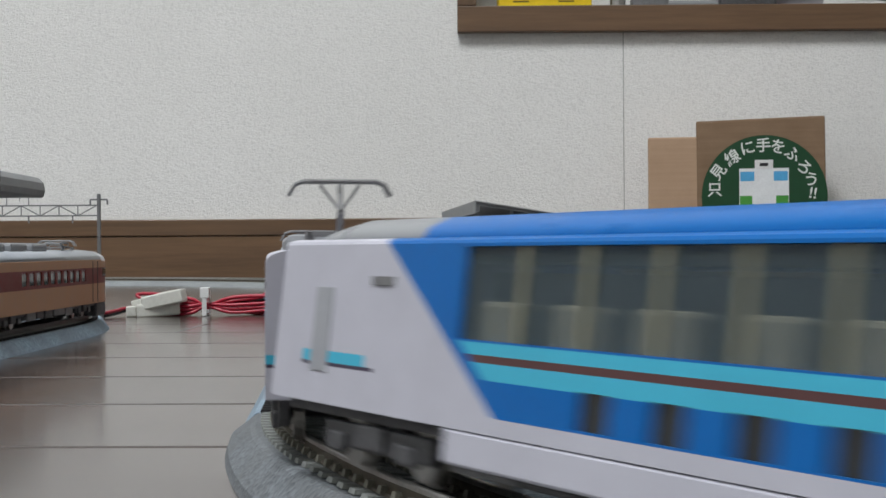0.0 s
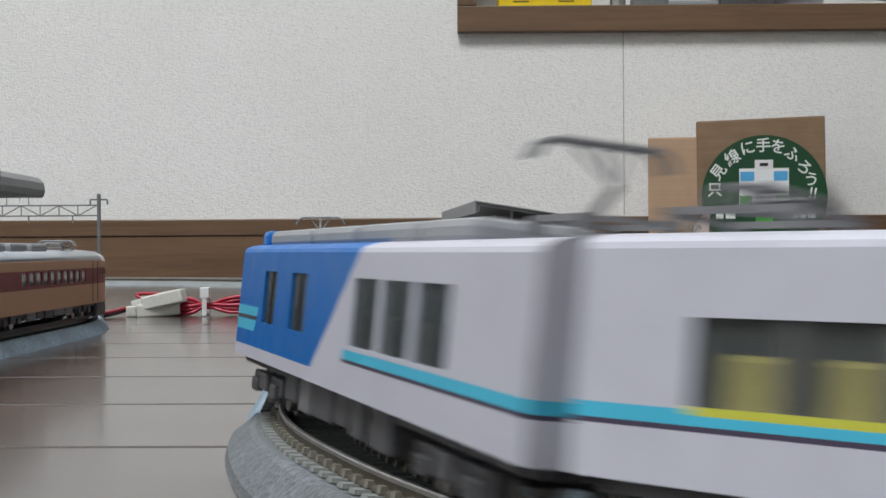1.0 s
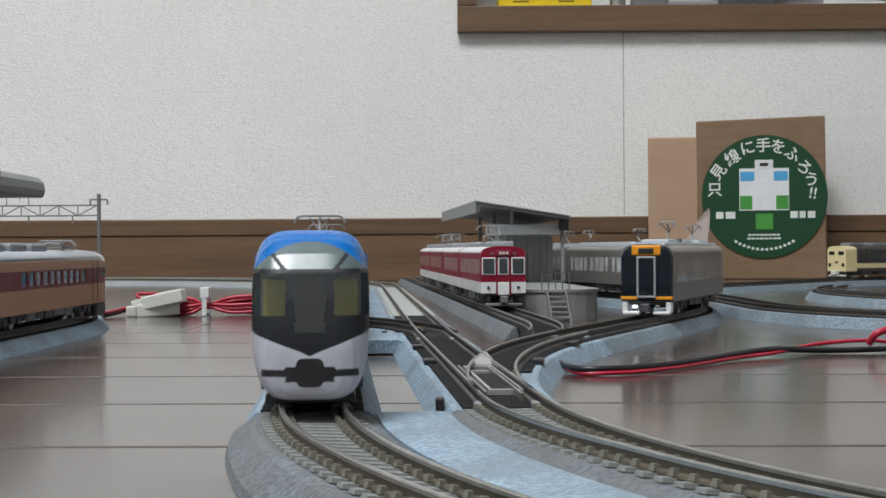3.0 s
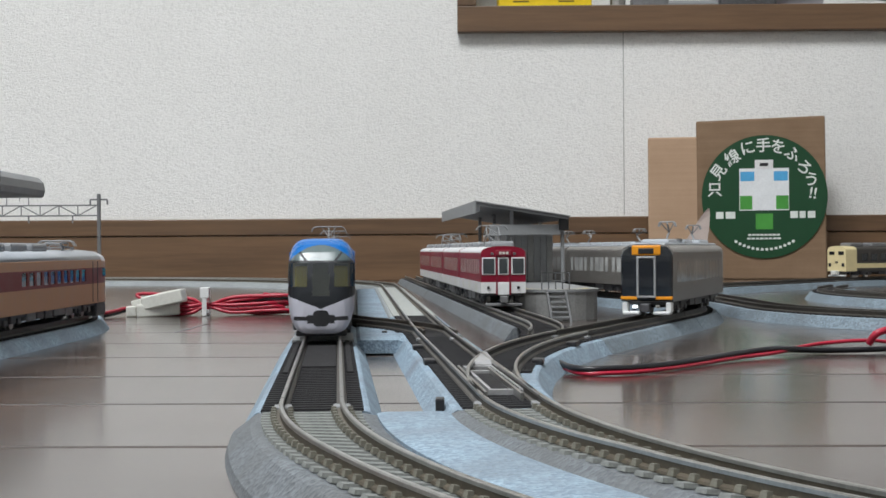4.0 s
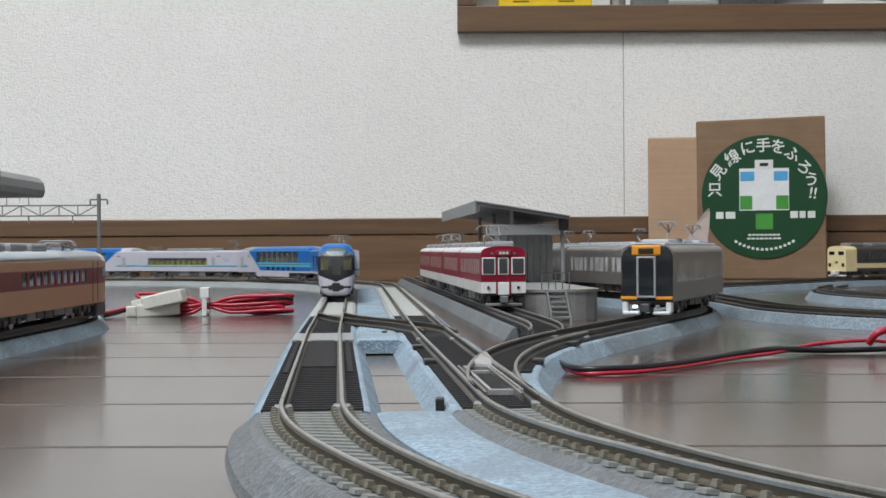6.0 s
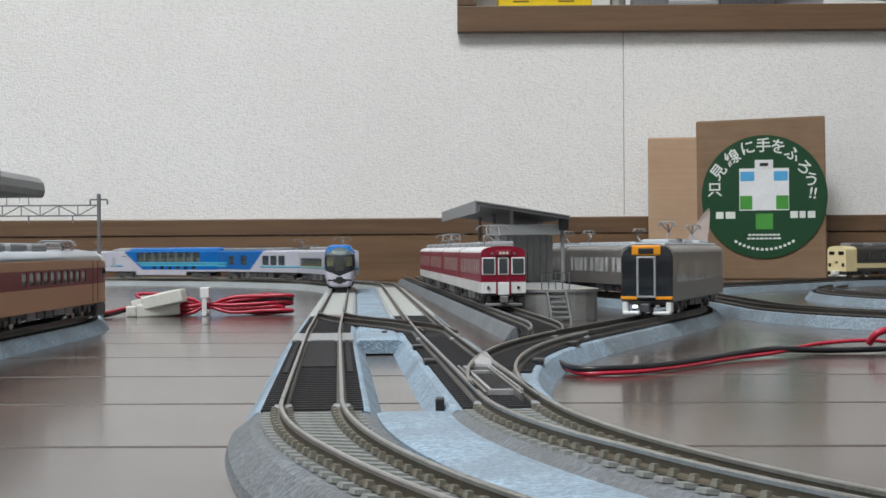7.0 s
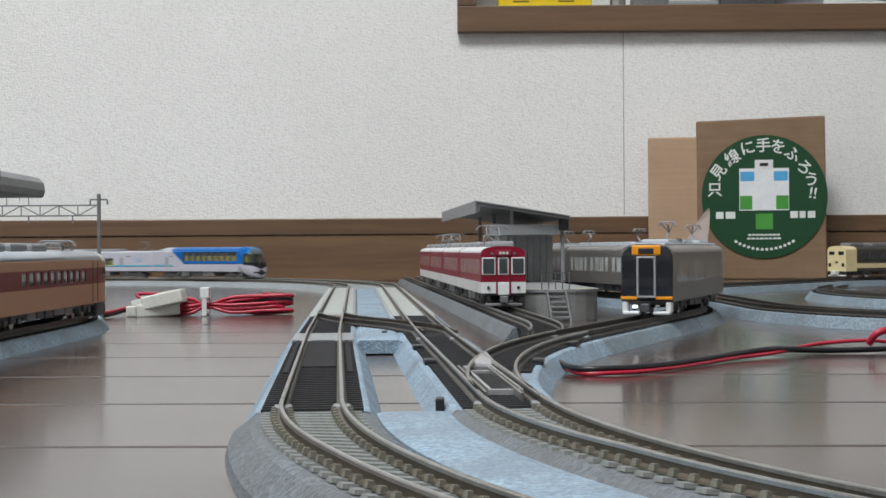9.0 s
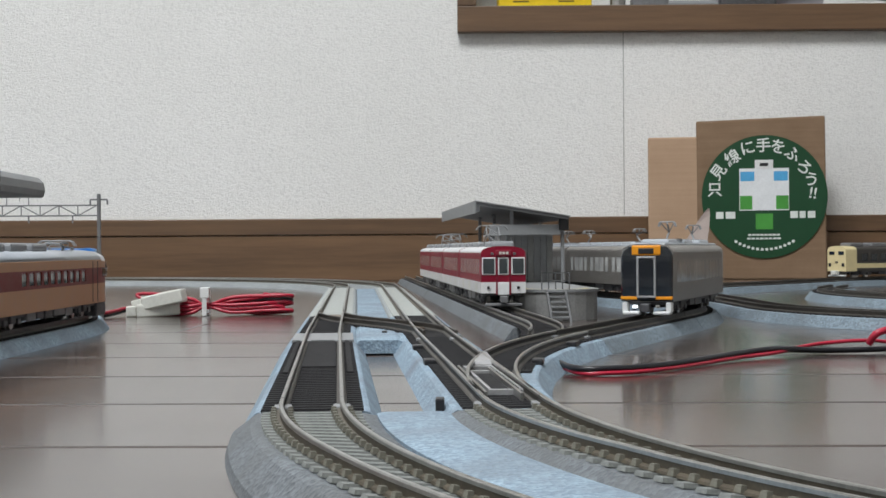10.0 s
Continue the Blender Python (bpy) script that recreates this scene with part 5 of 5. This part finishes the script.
# ---- boxes, sticker, cables ----
def text_mark(parent, body, size, m, material):
    cu = bpy.data.curves.new("letter", "FONT")
    cu.body, cu.size, cu.align_x, cu.align_y, cu.extrude, cu.offset = body, size / 1000, "CENTER", "CENTER", 0.00004, 0.00022
    cu.materials.append(material)
    ob = new("letter", cu)
    ob.parent = parent
    ob.matrix_local = m
    return ob


def disc(r, y0, y1, n=64):
    return loft(bmesh.new(), [[(r * math.cos(2 * math.pi * k / n), y, r * math.sin(2 * math.pi * k / n)) for k in range(n)] for y in (y0, y1)])


def cartons():
    b = thing("cardboard_box", at(303, 1378, 0, -12.2), "tall brown cardboard box with a round green sticker", "box")
    bm = boxes((-60, 60, 0, 52, 0, 153), bevel=1.6)
    for v in bm.verts:
        if v.co.z > 100:
            v.co.z += 1.4 * v.co.x / 60
            v.co.x -= 1.0
    part("carton", bm, M_CARD, b)
    GREEN, PALE = plastic("dark_green_print", srgb(2, 64, 31), 0.45), plastic("white_print", (0.75, 0.78, 0.75, 1), 0.4)
    cx, cz, R = 2.5, 78.5, 58.5
    st = part("sticker", disc(R, -1.5, -1.0), GREEN, b, "round dark green sticker with white lettering")
    st.location = (cx / 1000, 0, cz / 1000)
    letters = ((-46, 6.5, -70, "只"), (-42, 24, -52, "見"), (-29, 37, -32, "線"), (-15, 46, -14, "に"), (-0.5, 48, 0, "手"), (13, 46.5, 14, "を"), (26, 39.5, 30, "ふ"), (36.5, 27, 48, "ろ"), (43.5, 15, 62, "う"), (45, 2.5, 80, "!!"))
    for x, z, a, ch in letters:
        text_mark(st, ch, 14.5, at(x, -1.75, z) @ pose(0, 0, 0, 90, 0, 0) @ pose(0, 0, 0, 0, 0, -a * (1.0 if abs(a) < 60 else 0.0 if a < 0 else 0.12)), PALE)
    art = ((-23, 23, -13, 27, (0.78, 0.80, 0.82, 1), 3.0, 0), (-22, -9, 15, 24, srgb(80, 165, 215), 0.4, 1), (9, 22, 15, 24, srgb(80, 165, 215), 0.4, 1),
           (-22.5, -11, -12, 1, srgb(70, 150, 60), 0.6, 1), (11, 22.5, -12, 1, srgb(70, 150, 60), 0.6, 1), (-8.5, 8.5, 26.5, 35, (0.74, 0.74, 0.74, 1), 0.6, 1),
           (-8, 8, -31, -16, srgb(70, 150, 60), 3.0, 0))
    for k, (a, c, d, e, col, bev, lay) in enumerate(art):
        part("printed_shape", boxes((a, c, -2.0 - 0.15 * lay, -1.4, d, e), bevel=0.04), plastic("print_colour", col, 0.4), st)
    part("plate_bar", boxes((-4, 4, -2.4, -2.1, 29, 32)), M_BLACK, st)
    for x0, x1 in ((-45, -38), (-36, -27), (24, 31), (32.5, 38), (40, 47)):
        part("print_bar", boxes((x0, x1, -1.8, -1.4, -20.5, -14)), PALE, st, "white bar for small lettering")
    for z, hw in ((-37, 15), (-40.5, 16)):
        for k in range(8):
            x = -hw + 2 * hw * k / 8
            part("print_bar", boxes((x, x + hw / 5, -1.8, -1.4, z, z + 1.7)), PALE, st)
    for k in range(14):
        a = radians(-122 + 64 * k / 13)
        x, z = 50 * math.cos(a), 50 * math.sin(a)
        part("print_bar", boxes((x - 1.3, x + 1.3, -1.8, -1.4, z - 1.2, z + 1.2)), PALE, st)
    s = thing("cardboard_box", at(224, 1395, 0, -9.3), "plain pale cardboard box behind the larger box", "box")
    part("carton", boxes((-26, 30, 0, 44, 0, 137), bevel=1.8), M_CARD_PALE, s)
    pp = thing("paper_corner", at(232, 1340, 0), "pinkish white torn paper strip standing by the box", "paper")
    bm = bmesh.new()
    loft(bm, [[(x * k + 14 * t, y, 30 + 37 * t) for x, y in ((-10, 0), (10, 2), (10, 2.6), (-10, 0.6))] for t, k in ((0 - 0.8, 1.1), (0.2, 1.0), (0.55, 0.7), (0.85, 0.35), (1.0, 0.08))])
    part("strip", bm, plastic("pinkish_paper", (0.62, 0.52, 0.48, 1), 0.7), pp)


def cables():
    coil = thing("cable_coil", at(-105, 692, 0), "bundle of red and black wire tied with a white cable tie", "cable")
    rng = random.Random(12)
    for k in range(13):
        bm = bmesh.new()
        col = M_BLACK_WIRE if k == 8 else M_RED_WIRE
        zb = 1.0 + 1.75 * (k % 5)
        yb = -3 + 1.1 * (k // 3) + rng.uniform(-0.6, 0.6)
        reach = 31 - 3.2 * (k % 4) + rng.uniform(-1, 1)
        lift = rng.uniform(0, 4.0) if k % 2 else 0
        pts = [(-32, yb, zb), (-16, yb, zb + 0.2), (-8, yb * 0.5, 4.4 + 0.5 * (k % 3)), (4, yb, zb + 0.6), (18, yb + 1.5, zb + 1.2 + lift * 0.5), (reach - 2, yb + 2, zb + 1.5 + lift),
               (reach + 1.5, yb + 5, zb + 1.0 + lift * 0.6), (reach - 2, yb + 8, zb + 0.4), (14, yb + 6, zb), (-6, yb * 0.5 + 1, 4.0 + 0.5 * (k % 3)), (-20, yb + 3, zb)]
        tube(bm, smooth_line([(x, y, max(0.9, z)) for x, y, z in pts], 5), 0.85, 7)
        shade(part("wire_loop", bm, col, coil))
    bm = bmesh.new()
    tube(bm, smooth_line([(-32, 2, 5), (-42, 4, 9.5), (-38, 6, 10.5), (-25, 3, 9.5), (-16, 1, 7)], 6), 0.85, 7)
    shade(part("wire_loop", bm, M_RED_WIRE, coil))
    for x, y, z, a in ((-30, -5, 2.9, 10), (-27, -7, 7.6, -6)):
        c = part("connector", boxes((-10, 10, -4.5, 4.5, -3.2, 3.2), bevel=0.8), M_NYLON, coil, "milky white nylon plug")
        c.matrix_local = at(x, y, z + 0.5, a, 0, -12 if z > 3 else -4)
        part("plug_tip", boxes((-15, -10.1, -3.4, 3.4, -2.5, 2.5), bevel=0.6), M_NYLON, c)
        part("latch", boxes((-3, 5, -1.2, 1.2, 2.5, 3.4), bevel=0.3), M_NYLON, c)
    tie = part("cable_tie", boxes((-9.2, -7.0, -6.4, -5.8, 1.0, 8.4), (-9.2, -7.0, 5.0, 5.6, 1.0, 8.4), (-9.2, -7.0, -6.4, 5.6, 8.2, 8.8), (-9.2, -7.0, -6.4, 5.6, 0.2, 1.0), bevel=0.15), M_WHITE, coil)
    part("tie_head", boxes((-10.2, -5.8, -6.6, -2.2, 8.4, 13.6), bevel=0.5), M_WHITE, tie)
    lead = thing("feeder_cable", at(0, 0), "red and black twin wire lying on the board floor", "cable")
    for k, col in ((0, M_BLACK_WIRE), (1, M_RED_WIRE)):
        bm = bmesh.new()
        tube(bm, smooth_line([(-175, 640, 2 + k), (-158, 668, 1 + k * 1.4), (-150, 690, 3 + k), (-140, 694, 4 + k)], 8), 0.85, 7)
        shade(part("wire", bm, col, lead))
    lead = thing("feeder_cable", at(0, 0), "black and red twin wire snaking over the board floor", "cable")
    for k, col in ((0, M_BLACK_WIRE), (1, M_RED_WIRE)):
        bm = bmesh.new()
        d = -1.0 * k
        z = 1.7 - 1.0 * k
        pts = [(26, 380, 3), (32, 354, z), (41, 352 + d, z), (51, 358 + d, z), (64, 374 + d, z), (79, 394 + d, z + 0.2), (93, 408 + d, z + 0.5), (108, 416 + 3 * k, 1.2 + 1.6 * k), (123, 418 + 3 * k, 1.2 + 2.4 * k), (140, 424 + 3 * k, 1.2 + k), (190, 440 + 3 * k, 1.2)]
        tube(bm, smooth_line(pts, 7), 0.85 - 0.3 * k, 8)
        shade(part("wire", bm, col, lead))
    bm = bmesh.new()
    tube(bm, smooth_line([(122, 416, 3), (124, 414, 6.2), (131, 416, 7.4), (142, 420, 7.0), (160, 426, 5)], 7), 1.05, 8)
    shade(part("wire_loop", bm, M_RED_WIRE, lead))


# ---- motion of the express ----
TIP = [(-0.5, -716), (0.0, -618), (0.5, -518), (1.0, -415.5), (1.5, -313.5), (2.0, -222), (2.5, -125.5), (3.8, 105), (4.5, 222), (5.5, 387), (8.0, 796), (9.5, 1074), (10.0, 1170), (10.5, 1266)]


def tip_at(t):
    """Place of the tail's tip along the running line, by a smooth curve through the table."""
    k = max(i for i in range(len(TIP) - 1) if TIP[i][0] <= t)
    k = min(max(k, 0), len(TIP) - 2)

    def slope(i):
        i = min(max(i, 1), len(TIP) - 2)
        return (TIP[i + 1][1] - TIP[i - 1][1]) / (TIP[i + 1][0] - TIP[i - 1][0])
    (t0, a), (t1, b) = TIP[k], TIP[k + 1]
    h = t1 - t0
    u = (t - t0) / h
    return (2 * u ** 3 - 3 * u * u + 1) * a + (u ** 3 - 2 * u * u + u) * h * slope(k) + (3 * u * u - 2 * u ** 3) * b + (u ** 3 - u * u) * h * slope(k + 1)


def motions():
    for car, off, turned, ba, bb in EXPRESS:
        rows = []
        for i in range(101):
            t = i / 10
            tip = tip_at(t)
            sgn = 1 if turned else -1
            base = tip + off
            p, q = line_at(base + sgn * ba), line_at(base + sgn * bb)
            ang = math.atan2(q[1] - p[1], q[0] - p[0])
            ux, uy = math.cos(ang), math.sin(ang)
            mid = base + sgn * (ba + bb) / 2
            lean = LEAN * min(1.0, max(0.0, -mid / 80.0))
            rows.append((t, Matrix.Translation(((p[0] - ba * ux) / 1000, (p[1] - ba * uy) / 1000, (RAIL + 0.07 * lean) / 1000)) @ Matrix.Rotation(ang, 4, "Z") @ Matrix.Rotation(radians(-lean * sgn * -1), 4, "X")))
        walk(car, rows)


floor_and_room()
room_walls()
alcove_things()
BRANCH, BROWN = build_tracks()
EXPRESS = build_express()
red_train()
steel_train(BRANCH)
cream_train(BROWN)
back_train()
platform()
catenary()
cartons()
cables()
motions()
